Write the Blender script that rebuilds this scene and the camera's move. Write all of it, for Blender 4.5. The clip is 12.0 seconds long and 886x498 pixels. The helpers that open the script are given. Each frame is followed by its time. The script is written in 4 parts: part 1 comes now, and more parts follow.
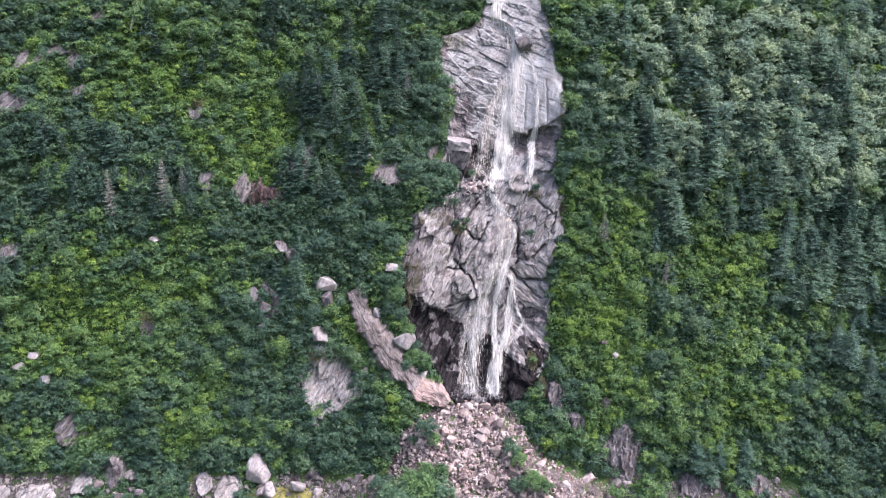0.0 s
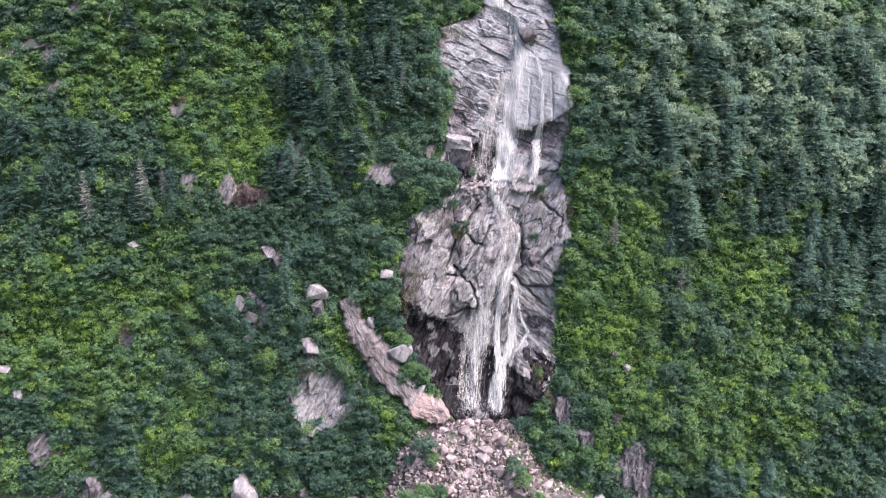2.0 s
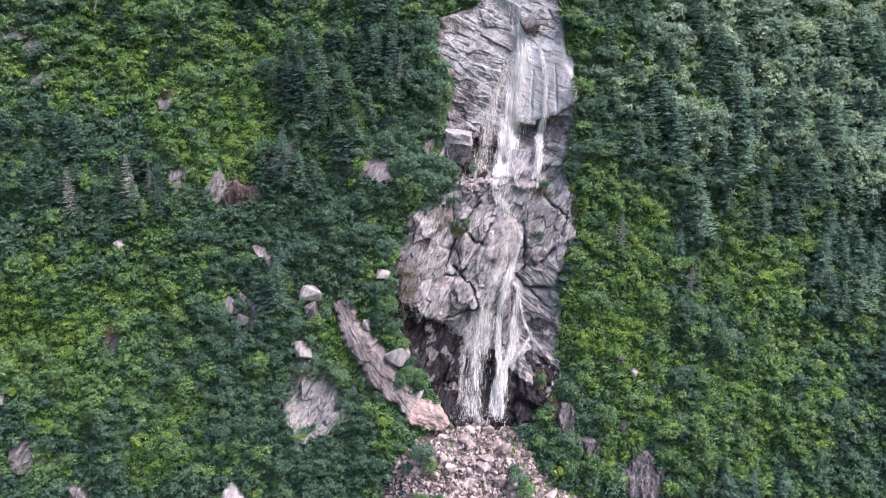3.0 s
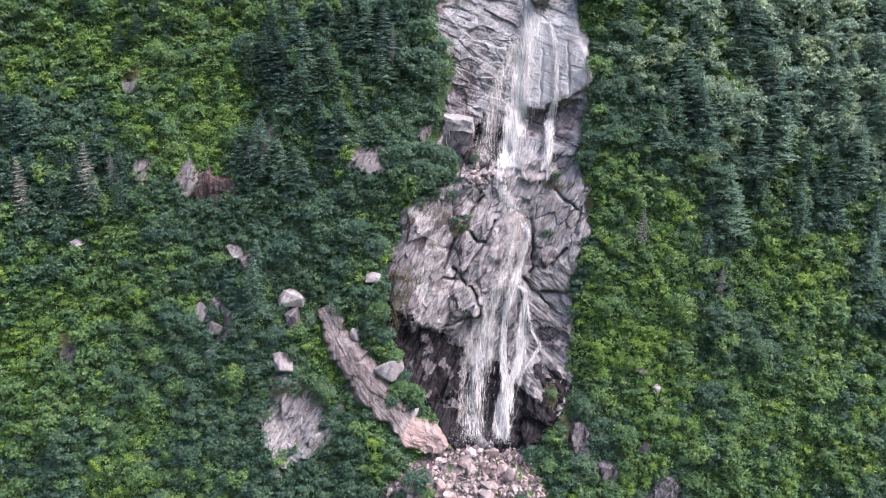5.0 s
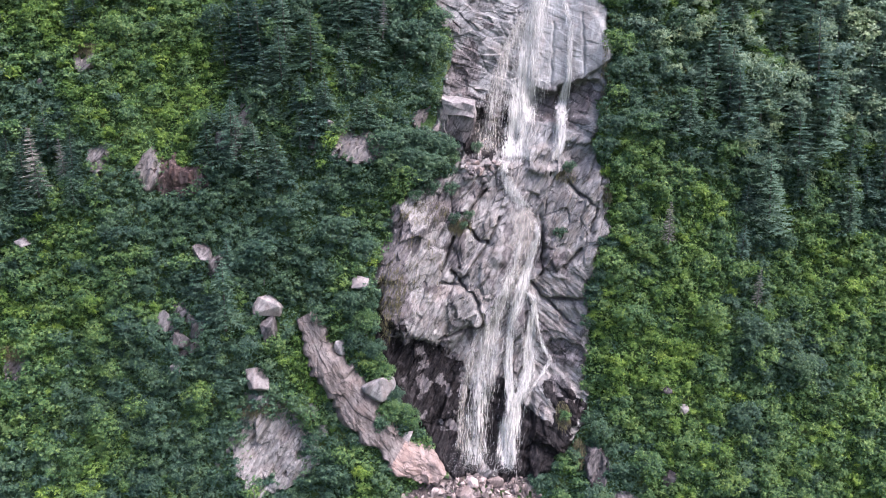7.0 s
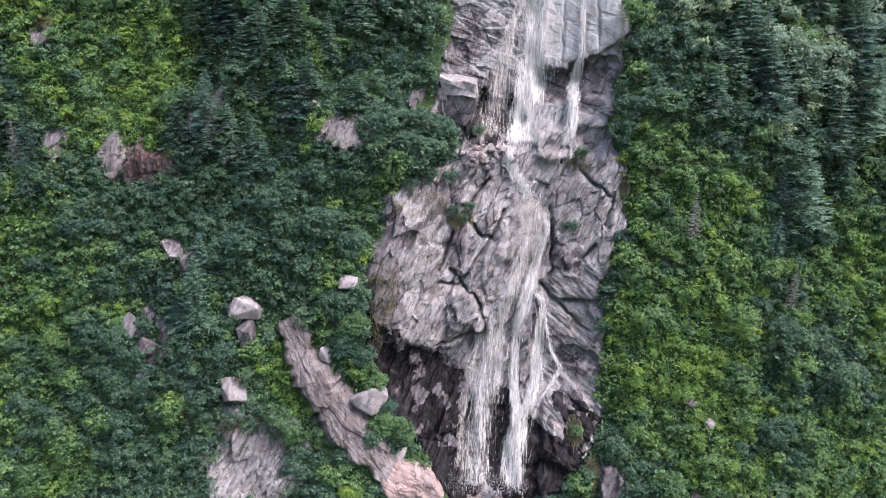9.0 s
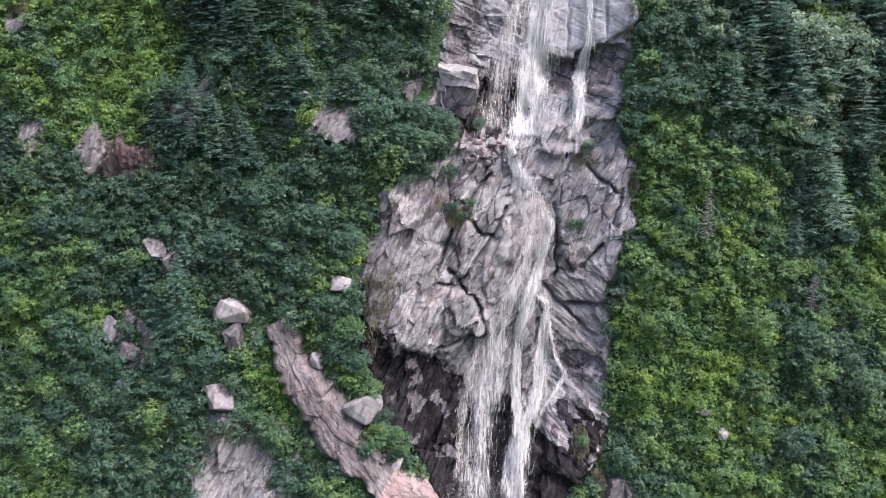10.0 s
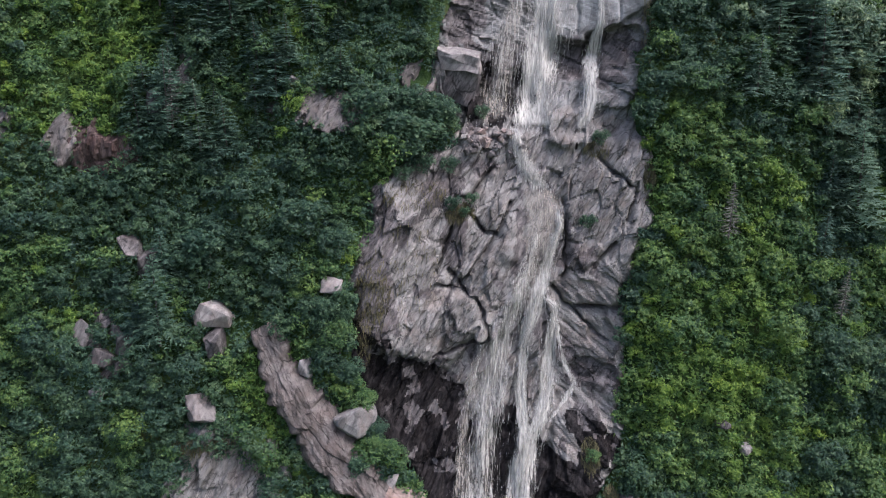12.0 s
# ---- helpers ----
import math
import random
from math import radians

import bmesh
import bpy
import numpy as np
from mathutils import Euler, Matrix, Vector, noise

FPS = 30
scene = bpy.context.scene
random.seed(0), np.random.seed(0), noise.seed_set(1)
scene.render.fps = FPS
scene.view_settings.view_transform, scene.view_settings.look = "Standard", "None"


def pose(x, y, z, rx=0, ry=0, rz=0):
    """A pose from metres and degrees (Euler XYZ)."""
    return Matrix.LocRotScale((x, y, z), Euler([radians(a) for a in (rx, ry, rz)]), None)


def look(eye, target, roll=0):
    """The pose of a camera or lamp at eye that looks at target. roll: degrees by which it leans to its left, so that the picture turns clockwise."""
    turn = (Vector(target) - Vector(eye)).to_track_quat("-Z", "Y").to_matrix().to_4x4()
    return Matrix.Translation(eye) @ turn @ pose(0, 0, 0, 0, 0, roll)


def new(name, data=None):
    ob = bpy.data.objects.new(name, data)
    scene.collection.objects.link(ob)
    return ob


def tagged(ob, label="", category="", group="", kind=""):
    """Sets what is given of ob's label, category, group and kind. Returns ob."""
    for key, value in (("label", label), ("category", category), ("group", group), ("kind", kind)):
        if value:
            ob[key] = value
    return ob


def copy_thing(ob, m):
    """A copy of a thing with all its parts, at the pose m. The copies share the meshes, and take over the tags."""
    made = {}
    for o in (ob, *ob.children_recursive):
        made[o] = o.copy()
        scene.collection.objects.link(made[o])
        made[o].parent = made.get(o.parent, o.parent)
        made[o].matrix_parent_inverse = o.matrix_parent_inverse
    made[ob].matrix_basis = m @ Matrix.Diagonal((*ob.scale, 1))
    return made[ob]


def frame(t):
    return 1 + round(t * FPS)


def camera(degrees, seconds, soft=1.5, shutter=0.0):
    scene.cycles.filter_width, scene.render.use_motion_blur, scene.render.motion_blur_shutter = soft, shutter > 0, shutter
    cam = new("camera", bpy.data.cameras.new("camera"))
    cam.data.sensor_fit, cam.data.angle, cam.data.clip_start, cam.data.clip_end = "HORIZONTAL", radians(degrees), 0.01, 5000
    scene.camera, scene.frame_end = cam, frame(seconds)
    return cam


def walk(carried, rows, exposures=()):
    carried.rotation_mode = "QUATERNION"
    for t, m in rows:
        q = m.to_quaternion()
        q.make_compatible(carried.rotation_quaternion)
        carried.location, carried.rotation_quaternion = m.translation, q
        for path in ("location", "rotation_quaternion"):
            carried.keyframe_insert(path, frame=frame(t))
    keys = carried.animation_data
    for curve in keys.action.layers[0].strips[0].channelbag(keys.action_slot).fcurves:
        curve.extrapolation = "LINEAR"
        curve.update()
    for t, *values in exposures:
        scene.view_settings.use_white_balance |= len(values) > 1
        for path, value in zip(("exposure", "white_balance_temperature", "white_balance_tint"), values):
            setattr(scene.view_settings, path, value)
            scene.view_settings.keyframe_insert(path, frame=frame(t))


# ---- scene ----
cam = camera(56.2, 12.0, soft=1.2)
PATH = [
    (0, (-0.363, -0.140, 74.989), (-0.361, 1.796, 74.487), 0.59),
    (0.5, (-0.091, 1.384, 74.724), (-0.092, 3.321, 74.224), 0.49),
    (1, (0.269, 3.928, 74.256), (0.264, 5.865, 73.758), 0.41),
    (1.5, (0.671, 6.652, 73.638), (0.660, 8.589, 73.142), 0.33),
    (2, (1.076, 9.330, 72.917), (1.060, 11.268, 72.422), 0.28),
    (2.5, (1.458, 12.031, 72.129), (1.437, 13.968, 71.635), 0.23),
    (3, (1.797, 14.904, 71.307), (1.772, 16.842, 70.813), 0.20),
    (5, (2.593, 29.210, 68.083), (2.556, 31.146, 67.582), 0.15),
    (5.5, (2.662, 33.089, 67.352), (2.624, 35.024, 66.849), 0.15),
    (6, (2.696, 36.804, 66.662), (2.659, 38.738, 66.155), 0.16),
    (6.5, (2.708, 40.249, 66.013), (2.670, 42.182, 65.501), 0.18),
    (7, (2.710, 43.381, 65.402), (2.672, 45.313, 64.885), 0.19),
    (9, (2.822, 53.843, 63.298), (2.782, 55.768, 62.757), 0.27),
    (9.5, (2.903, 56.338, 62.845), (2.862, 58.262, 62.299), 0.29),
    (10, (2.999, 58.801, 62.423), (2.957, 60.723, 61.870), 0.31),
    (10.5, (3.098, 61.101, 62.036), (3.054, 63.021, 61.477), 0.32),
    (11, (3.179, 63.050, 61.692), (3.133, 64.968, 61.128), 0.32),
    (11.5, (3.212, 64.492, 61.403), (3.165, 66.410, 60.835), 0.32),
    (12, (3.158, 65.474, 61.188), (3.110, 67.390, 60.616), 0.31),
]
EXPOSURES = [(0, 1.72, 5900, 22), (3, 1.7, 5900, 22), (7, 1.59, 5900, 21), (10, 1.52, 5900, 20), (11.5, 1.48, 5900, 18), (12, 0.82, 5900, 15)]
walk(cam, [(t, look(eye, target, roll)) for t, eye, target, roll in PATH], EXPOSURES)

# ---- light ----
world = bpy.data.worlds.new("sky")
scene.world = world
world.use_nodes = True
wn = world.node_tree.nodes
sky = wn.new("ShaderNodeTexSky")
sky.sky_type, sky.sun_disc = "NISHITA", False
SUN_UP, SUN_TURN = radians(60), radians(112)
sky.sun_elevation, sky.sun_rotation = SUN_UP, SUN_TURN
sky.air_density, sky.dust_density, sky.ozone_density = 1.0, 7.0, 1.0
wn["Background"].inputs["Strength"].default_value = 0.15
world.node_tree.links.new(sky.outputs["Color"], wn["Background"].inputs["Color"])
sun = new("sun", bpy.data.lights.new("sun", "SUN"))
sun.data.energy, sun.data.angle, sun.data.color = 1.4, radians(28), (1.0, 0.97, 0.93)
sun_way = Vector((math.sin(SUN_TURN) * math.cos(SUN_UP), math.cos(SUN_TURN) * math.cos(SUN_UP), math.sin(SUN_UP)))
sun.matrix_world = look(sun_way * 300, (0, 0, 0))

# ---- materials ----


def material(name, rough=0.8):
    m = bpy.data.materials.new(name)
    m.use_nodes = True
    b = m.node_tree.nodes["Principled BSDF"]
    b.inputs["Roughness"].default_value = rough
    b.inputs["Specular IOR Level"].default_value = 0.3
    return m, m.node_tree.nodes, m.node_tree.links, b


def coords(nodes, links, scale=(1, 1, 1), turn=(0, 0, 0)):
    """World-sized coordinates, turned, then stretched."""
    geo = nodes.new("ShaderNodeNewGeometry")
    out = geo.outputs["Position"]
    for kind, value in (("Rotation", [radians(a) for a in turn]), ("Scale", scale)):
        mp = nodes.new("ShaderNodeMapping")
        mp.inputs[kind].default_value = value
        links.new(out, mp.inputs["Vector"])
        out = mp.outputs["Vector"]
    return out, geo


def noise_tex(nodes, links, vec, scale, detail=4, rough=0.6, warp=0.0):
    n = nodes.new("ShaderNodeTexNoise")
    n.inputs["Scale"].default_value = scale
    n.inputs["Detail"].default_value = detail
    n.inputs["Roughness"].default_value = rough
    n.inputs["Distortion"].default_value = warp
    links.new(vec, n.inputs["Vector"])
    return n.outputs["Fac"]


def ramp(nodes, links, fac, stops):
    r = nodes.new("ShaderNodeValToRGB")
    e = r.color_ramp.elements
    while len(e) < len(stops):
        e.new(0.5)
    for k, (p, c) in zip(e, stops):
        k.position, k.color = p, (*c, 1)
    links.new(fac, r.inputs["Fac"])
    return r.outputs["Color"]


def blend(nodes, links, fac, a, b, mode="MIX"):
    m = nodes.new("ShaderNodeMix")
    m.data_type, m.blend_type = "RGBA", mode
    for sock, v in ((m.inputs[0], fac), (m.inputs[6], a), (m.inputs[7], b)):
        if isinstance(v, (int, float)):
            sock.default_value = v
        elif isinstance(v, tuple):
            sock.default_value = (*v, 1)
        else:
            links.new(v, sock)
    return m.outputs[2]


def bump(nodes, links, b, fac, strength, distance):
    n = nodes.new("ShaderNodeBump")
    n.inputs["Strength"].default_value, n.inputs["Distance"].default_value = strength, distance
    links.new(fac, n.inputs["Height"])
    links.new(n.outputs["Normal"], b.inputs["Normal"])


def rock_material(name, dark, mid, pale, stain, rough=0.75, dip=-30, stain_from=0.52, per_thing=0.0, gloss=0.3, joints=1.0):
    """Gneiss broken into long blocks along the dip: foliation, a tone for each block, thin dark joints, stains."""
    m, n, l, b = material(name, rough)
    b.inputs["Specular IOR Level"].default_value = gloss
    along, geo = coords(n, l, (1.0, 0.5, 0.25), (0, dip, 0))
    band = noise_tex(n, l, along, 2.2, 8, 0.72, 0.2)
    flat, _ = coords(n, l)
    broad = noise_tex(n, l, flat, 0.3, 5, 0.62)
    patch = noise_tex(n, l, along, 1.3, 6, 0.7, 0.3)
    fine = noise_tex(n, l, flat, 7.0, 5, 0.7)
    bent = n.new("ShaderNodeVectorMath")
    bent.operation = "MULTIPLY_ADD"
    wob = n.new("ShaderNodeTexNoise")
    wob.inputs["Scale"].default_value = 1.3
    wob.inputs["Detail"].default_value = 4
    l.new(along, wob.inputs["Vector"])
    l.new(wob.outputs["Color"], bent.inputs[0])
    bent.inputs[1].default_value = (0.35, 0.35, 0.35)
    l.new(along, bent.inputs[2])
    col = ramp(n, l, band, [(0.36, dark), (0.46, mid), (0.64, pale)])
    col = blend(n, l, ramp(n, l, broad, [(0.35, (0.1,) * 3), (0.7, (0.6,) * 3)]), col, mid)
    warm = tuple(c * k for c, k in zip(mid, (1.15, 0.99, 0.92)))
    col = blend(n, l, ramp(n, l, noise_tex(n, l, flat, 0.55, 5, 0.65), [(0.48, (0, 0, 0)), (0.66, (0.6,) * 3)]), col, warm)
    blocks = n.new("ShaderNodeTexVoronoi")
    blocks.inputs["Scale"].default_value = 0.9
    l.new(bent.outputs[0], blocks.inputs["Vector"])
    each = n.new("ShaderNodeSeparateColor")
    l.new(blocks.outputs["Color"], each.inputs[0])
    col = blend(n, l, 1.0, col, ramp(n, l, each.outputs[0], [(0.0, (0.78,) * 3), (0.5, (1, 1, 1)), (1.0, (1.25,) * 3)]), "MULTIPLY")
    col = blend(n, l, ramp(n, l, patch, [(0.58, (0, 0, 0)), (0.68, (0.6,) * 3)]), col, pale)
    down, _ = coords(n, l, (1.0, 1.0, 0.08))
    runs = noise_tex(n, l, down, 1.3, 6, 0.65)
    col = blend(n, l, ramp(n, l, runs, [(stain_from, (0, 0, 0)), (stain_from + 0.12, (0.75,) * 3)]), col, stain)
    col = blend(n, l, ramp(n, l, fine, [(0.30, (0.6,) * 3), (0.42, (0, 0, 0))]), col, dark)
    col = blend(n, l, ramp(n, l, fine, [(0.60, (0, 0, 0)), (0.72, (0.5,) * 3)]), col, pale)
    broken = noise_tex(n, l, flat, 0.8, 4, 0.6)
    for size, width, depth in ((0.9, 0.030, 1.0), (2.3, 0.040, 0.75)):
        cell = n.new("ShaderNodeTexVoronoi")
        cell.feature = "DISTANCE_TO_EDGE"
        cell.inputs["Scale"].default_value = size
        l.new(bent.outputs[0], cell.inputs["Vector"])
        line = ramp(n, l, cell.outputs["Distance"], [(0.0, (depth * joints,) * 3), (width, (0, 0, 0))])
        line = blend(n, l, 1.0, line, ramp(n, l, broken, [(0.40, (0.0,) * 3), (0.56, (1, 1, 1))]), "MULTIPLY")
        col = blend(n, l, line, col, tuple(0.6 * c for c in dark))
    if per_thing:
        info = n.new("ShaderNodeObjectInfo")
        tone = ramp(n, l, info.outputs["Random"], [(0.0, (1 - per_thing,) * 3), (0.5, (1.0, 0.97, 0.95)), (1.0, (1 + per_thing * 0.6,) * 3)])
        isl = ramp(n, l, geo.outputs["Random Per Island"], [(0.0, (1 - per_thing,) * 3), (0.5, (1.0, 0.96, 0.95)), (1.0, (1 + per_thing * 0.6,) * 3)])
        col = blend(n, l, 1.0, blend(n, l, 1.0, col, tone, "MULTIPLY"), isl, "MULTIPLY")
    l.new(col, b.inputs["Base Color"])
    add = n.new("ShaderNodeMath")
    l.new(band, add.inputs[0])
    l.new(fine, add.inputs[1])
    bump(n, l, b, add.outputs[0], 0.35, 0.05)
    return m


def leaf_material(name, dark, mid, bright, glow=0.3, patch=0.35, rough=0.55):
    """Leaves: tone drifts from place to place, from bush to bush and from leaf to leaf; light passes through them."""
    m, n, l, b = material(name, rough)
    vec, geo = coords(n, l)
    big = noise_tex(n, l, vec, patch, 3, 0.6)
    each = geo.outputs["Random Per Island"]
    mixv = n.new("ShaderNodeMath")
    mixv.operation = "MULTIPLY_ADD"
    l.new(each, mixv.inputs[0])
    mixv.inputs[1].default_value = 0.66
    l.new(big, mixv.inputs[2])
    col = ramp(n, l, mixv.outputs[0], [(0.45, dark), (0.78, mid), (1.14, bright)])
    info = n.new("ShaderNodeObjectInfo")
    tone = ramp(n, l, info.outputs["Random"], [(0.0, (0.78, 0.82, 0.86)), (1.0, (1.2, 1.16, 1.05))])
    col = blend(n, l, 1.0, col, tone, "MULTIPLY")
    bush = n.new("ShaderNodeAttribute")
    bush.attribute_name = "tone"
    shift = n.new("ShaderNodeMath")
    l.new(bush.outputs["Fac"], shift.inputs[0])
    shift.inputs[1].default_value = 0.5
    col = blend(n, l, 1.0, col, ramp(n, l, shift.outputs[0], [(0.0, (0.62, 0.70, 0.86)), (0.5, (1, 1, 1)), (1.0, (1.42, 1.28, 1.0))]), "MULTIPLY")
    l.new(col, b.inputs["Base Color"])
    t = n.new("ShaderNodeBsdfTranslucent")
    l.new(col, t.inputs["Color"])
    mx = n.new("ShaderNodeMixShader")
    mx.inputs[0].default_value = glow
    l.new(b.outputs[0], mx.inputs[1])
    l.new(t.outputs[0], mx.inputs[2])
    l.new(mx.outputs[0], n["Material Output"].inputs["Surface"])
    return m


GNEISS = (0.034, 0.031, 0.031), (0.160, 0.152, 0.147), (0.30, 0.287, 0.280), (0.085, 0.078, 0.075)
ROCK = rock_material("gneiss", *GNEISS, stain_from=0.57)
ROCK_LEAN = rock_material("leaning_gneiss", *GNEISS, stain_from=0.57, dip=38, joints=0.7)
ROCK_HIGH = rock_material("grey_gneiss", (0.036, 0.036, 0.037), (0.142, 0.142, 0.143), (0.265, 0.264, 0.262), (0.08, 0.08, 0.079), stain_from=0.54, dip=-45, joints=0.7)
ROCK_SLAB = rock_material("smooth_gneiss", (0.12, 0.121, 0.121), (0.205, 0.208, 0.208), (0.275, 0.277, 0.274), (0.15, 0.152, 0.150), stain_from=0.54, dip=4, joints=0.4)
ROCK_RIB = rock_material("rib_gneiss", (0.028, 0.022, 0.021), (0.102, 0.087, 0.083), (0.200, 0.180, 0.172), (0.06, 0.051, 0.046), stain_from=0.57, dip=20)
ROCK_MOSSY = rock_material("mossy_gneiss", (0.035, 0.031, 0.031), (0.108, 0.098, 0.097), (0.20, 0.184, 0.182), (0.075, 0.078, 0.05), stain_from=0.55)
# Wet rock, its colour also carrying shade under the brow and in recesses.
ROCK_WET_SHADE = rock_material("wet_shade_gneiss", (0.004, 0.004, 0.0045), (0.011, 0.0100, 0.0108), (0.056, 0.050, 0.051), (0.006, 0.005, 0.006), 0.55, stain_from=0.52, gloss=0.06, dip=-15)
ROCK_PALE = rock_material("pale_boulder", (0.085, 0.08, 0.083), (0.20, 0.19, 0.192), (0.36, 0.345, 0.343), (0.2, 0.18, 0.17), stain_from=0.64, per_thing=0.22, joints=0.5)
ROCK_PINK = rock_material("scree_stone", (0.06, 0.047, 0.045), (0.185, 0.153, 0.146), (0.36, 0.322, 0.306), (0.16, 0.12, 0.115), stain_from=0.66, per_thing=0.4, joints=0.4)
ROCK_TOE = rock_material("salmon_gneiss", (0.075, 0.053, 0.048), (0.185, 0.140, 0.127), (0.28, 0.228, 0.212), (0.09, 0.066, 0.058), stain_from=0.62, dip=40)
# Gravel coloured darker than its stone, painting the shade in the scree's gaps.
SHADED_GRAVEL = rock_material("shaded_scree_gravel", (0.025, 0.020, 0.019), (0.070, 0.056, 0.053), (0.16, 0.135, 0.128), (0.035, 0.029, 0.028), stain_from=0.6)
ROCK_BANK = rock_material("bank_stone", (0.03, 0.028, 0.028), (0.105, 0.097, 0.096), (0.24, 0.226, 0.222), (0.05, 0.045, 0.044), stain_from=0.6, per_thing=0.35, joints=0.5)
# Shade between the bank stones is put into this gravel's dark colour.
SHADED_BANK_GRAVEL = rock_material("bank_gravel", (0.012, 0.011, 0.010), (0.040, 0.036, 0.034), (0.11, 0.10, 0.096), (0.02, 0.02, 0.018), stain_from=0.6)
ROCK_RUST = rock_material("rusty_gneiss", (0.02, 0.013, 0.013), (0.070, 0.044, 0.042), (0.20, 0.15, 0.145), (0.03, 0.02, 0.02), stain_from=0.5, dip=0)
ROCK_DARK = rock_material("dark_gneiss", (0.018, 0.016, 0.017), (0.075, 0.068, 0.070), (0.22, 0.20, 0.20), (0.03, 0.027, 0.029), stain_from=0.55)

LEAF_DARK = leaf_material("alder_leaf", (0.034, 0.073, 0.054), (0.054, 0.111, 0.072), (0.092, 0.158, 0.088), 0.42)
LEAF_MID = leaf_material("willow_leaf", (0.034, 0.080, 0.045), (0.064, 0.134, 0.054), (0.120, 0.200, 0.072), 0.42)
LEAF_BRIGHT = leaf_material("fern_leaf", (0.052, 0.112, 0.032), (0.099, 0.190, 0.042), (0.174, 0.272, 0.058), 0.42)
# Haze of the upper right is put into this leaf colour.
LEAF_HAZED = leaf_material("hazed_birch_leaf", (0.095, 0.156, 0.118), (0.150, 0.228, 0.160), (0.210, 0.290, 0.202), 0.42)
NEEDLE = leaf_material("spruce_needle", (0.052, 0.104, 0.086), (0.078, 0.144, 0.112), (0.108, 0.180, 0.132), 0.42, rough=0.9)
# Needles lightened: the haze over the right-hand slope is painted into them.
NEEDLE_HAZED = leaf_material("hazed_spruce_needle", (0.104, 0.180, 0.146), (0.132, 0.216, 0.170), (0.160, 0.246, 0.192), 0.5, rough=0.9)
STRAW = leaf_material("dry_grass", (0.040, 0.038, 0.02), (0.085, 0.078, 0.040), (0.16, 0.14, 0.07), 0.2)
BARE = leaf_material("dead_twig", (0.075, 0.078, 0.072), (0.125, 0.130, 0.120), (0.19, 0.192, 0.180), 0.0)


def bark_material():
    m, n, l, b = material("bark", 0.9)
    v, _ = coords(n, l, (1, 1, 0.3))
    f = noise_tex(n, l, v, 9.0, 5)
    l.new(ramp(n, l, f, [(0.3, (0.05, 0.045, 0.04)), (0.7, (0.16, 0.145, 0.135))]), b.inputs["Base Color"])
    bump(n, l, b, f, 0.6, 0.03)
    return m


def soil_material():
    m, n, l, b = material("mossy_soil", 0.95)
    v, _ = coords(n, l)
    a = noise_tex(n, l, v, 0.4, 6)
    f = noise_tex(n, l, v, 4.0, 6)
    col = ramp(n, l, a, [(0.35, (0.018, 0.040, 0.012)), (0.55, (0.040, 0.075, 0.018)), (0.75, (0.085, 0.085, 0.035))])
    col = blend(n, l, ramp(n, l, f, [(0.55, (0, 0, 0)), (0.75, (0.6,) * 3)]), col, (0.02, 0.035, 0.012))
    l.new(col, b.inputs["Base Color"])
    bump(n, l, b, f, 0.9, 0.2)
    return m


def moss_material():
    m, n, l, b = material("yellow_moss", 0.95)
    v, _ = coords(n, l)
    a = noise_tex(n, l, v, 1.2, 6)
    l.new(ramp(n, l, a, [(0.3, (0.05, 0.06, 0.02)), (0.55, (0.14, 0.13, 0.035)), (0.8, (0.22, 0.17, 0.05))]), b.inputs["Base Color"])
    bump(n, l, b, a, 0.8, 0.15)
    return m


def water_material(name, low, high, floor, tint):
    """White falling water: fine threads along the fall, denser and thinner by turns."""
    m, n, l, b = material(name, 0.5)
    v, _ = coords(n, l, (1.0, 0.2, 0.035))
    f = noise_tex(n, l, v, 8.0, 5, 0.7, 0.3)
    w, _ = coords(n, l, (1.0, 0.4, 0.30))
    g = noise_tex(n, l, w, 3.2, 5, 0.65, 0.4)
    s = n.new("ShaderNodeMath")
    s.operation = "MULTIPLY_ADD"
    l.new(g, s.inputs[0])
    s.inputs[1].default_value = 0.3
    l.new(f, s.inputs[2])
    rim = n.new("ShaderNodeAttribute")
    rim.attribute_name = "edge"
    thin = n.new("ShaderNodeMath")
    thin.operation = "MULTIPLY_ADD"
    l.new(rim.outputs["Fac"], thin.inputs[0])
    thin.inputs[1].default_value = -0.34
    l.new(s.outputs[0], thin.inputs[2])
    b.inputs["Base Color"].default_value = (*tint, 1)
    gap = n.new("ShaderNodeBsdfTransparent")
    mx = n.new("ShaderNodeMixShader")
    l.new(ramp(n, l, thin.outputs[0], [(low, (floor,) * 3), (high, (0.9,) * 3)]), mx.inputs[0])
    l.new(gap.outputs[0], mx.inputs[1])
    l.new(b.outputs[0], mx.inputs[2])
    l.new(mx.outputs[0], n["Material Output"].inputs["Surface"])
    return m


def foam_material():
    m, n, l, b = material("foam", 0.5)
    v, _ = coords(n, l)
    f = noise_tex(n, l, v, 3.0, 5)
    l.new(ramp(n, l, f, [(0.3, (0.62, 0.58, 0.55)), (0.6, (0.88, 0.87, 0.86))]), b.inputs["Base Color"])
    bump(n, l, b, f, 0.5, 0.1)
    return m


BARK, SOIL, MOSS = bark_material(), soil_material(), moss_material()
FOAM = foam_material()
WATER = water_material("white_water", 0.39, 0.70, 0.0, (0.48, 0.467, 0.440))
THIN = water_material("broken_water", 0.50, 0.80, 0.0, (0.455, 0.442, 0.415))
VEIL = water_material("thin_veil", 0.48, 0.95, 0.0, (0.42, 0.385, 0.345))
STRAND = water_material("water_strand", 0.46, 0.86, 0.02, (0.50, 0.487, 0.46))

# ---- shapes ----
rng = np.random.default_rng(7)


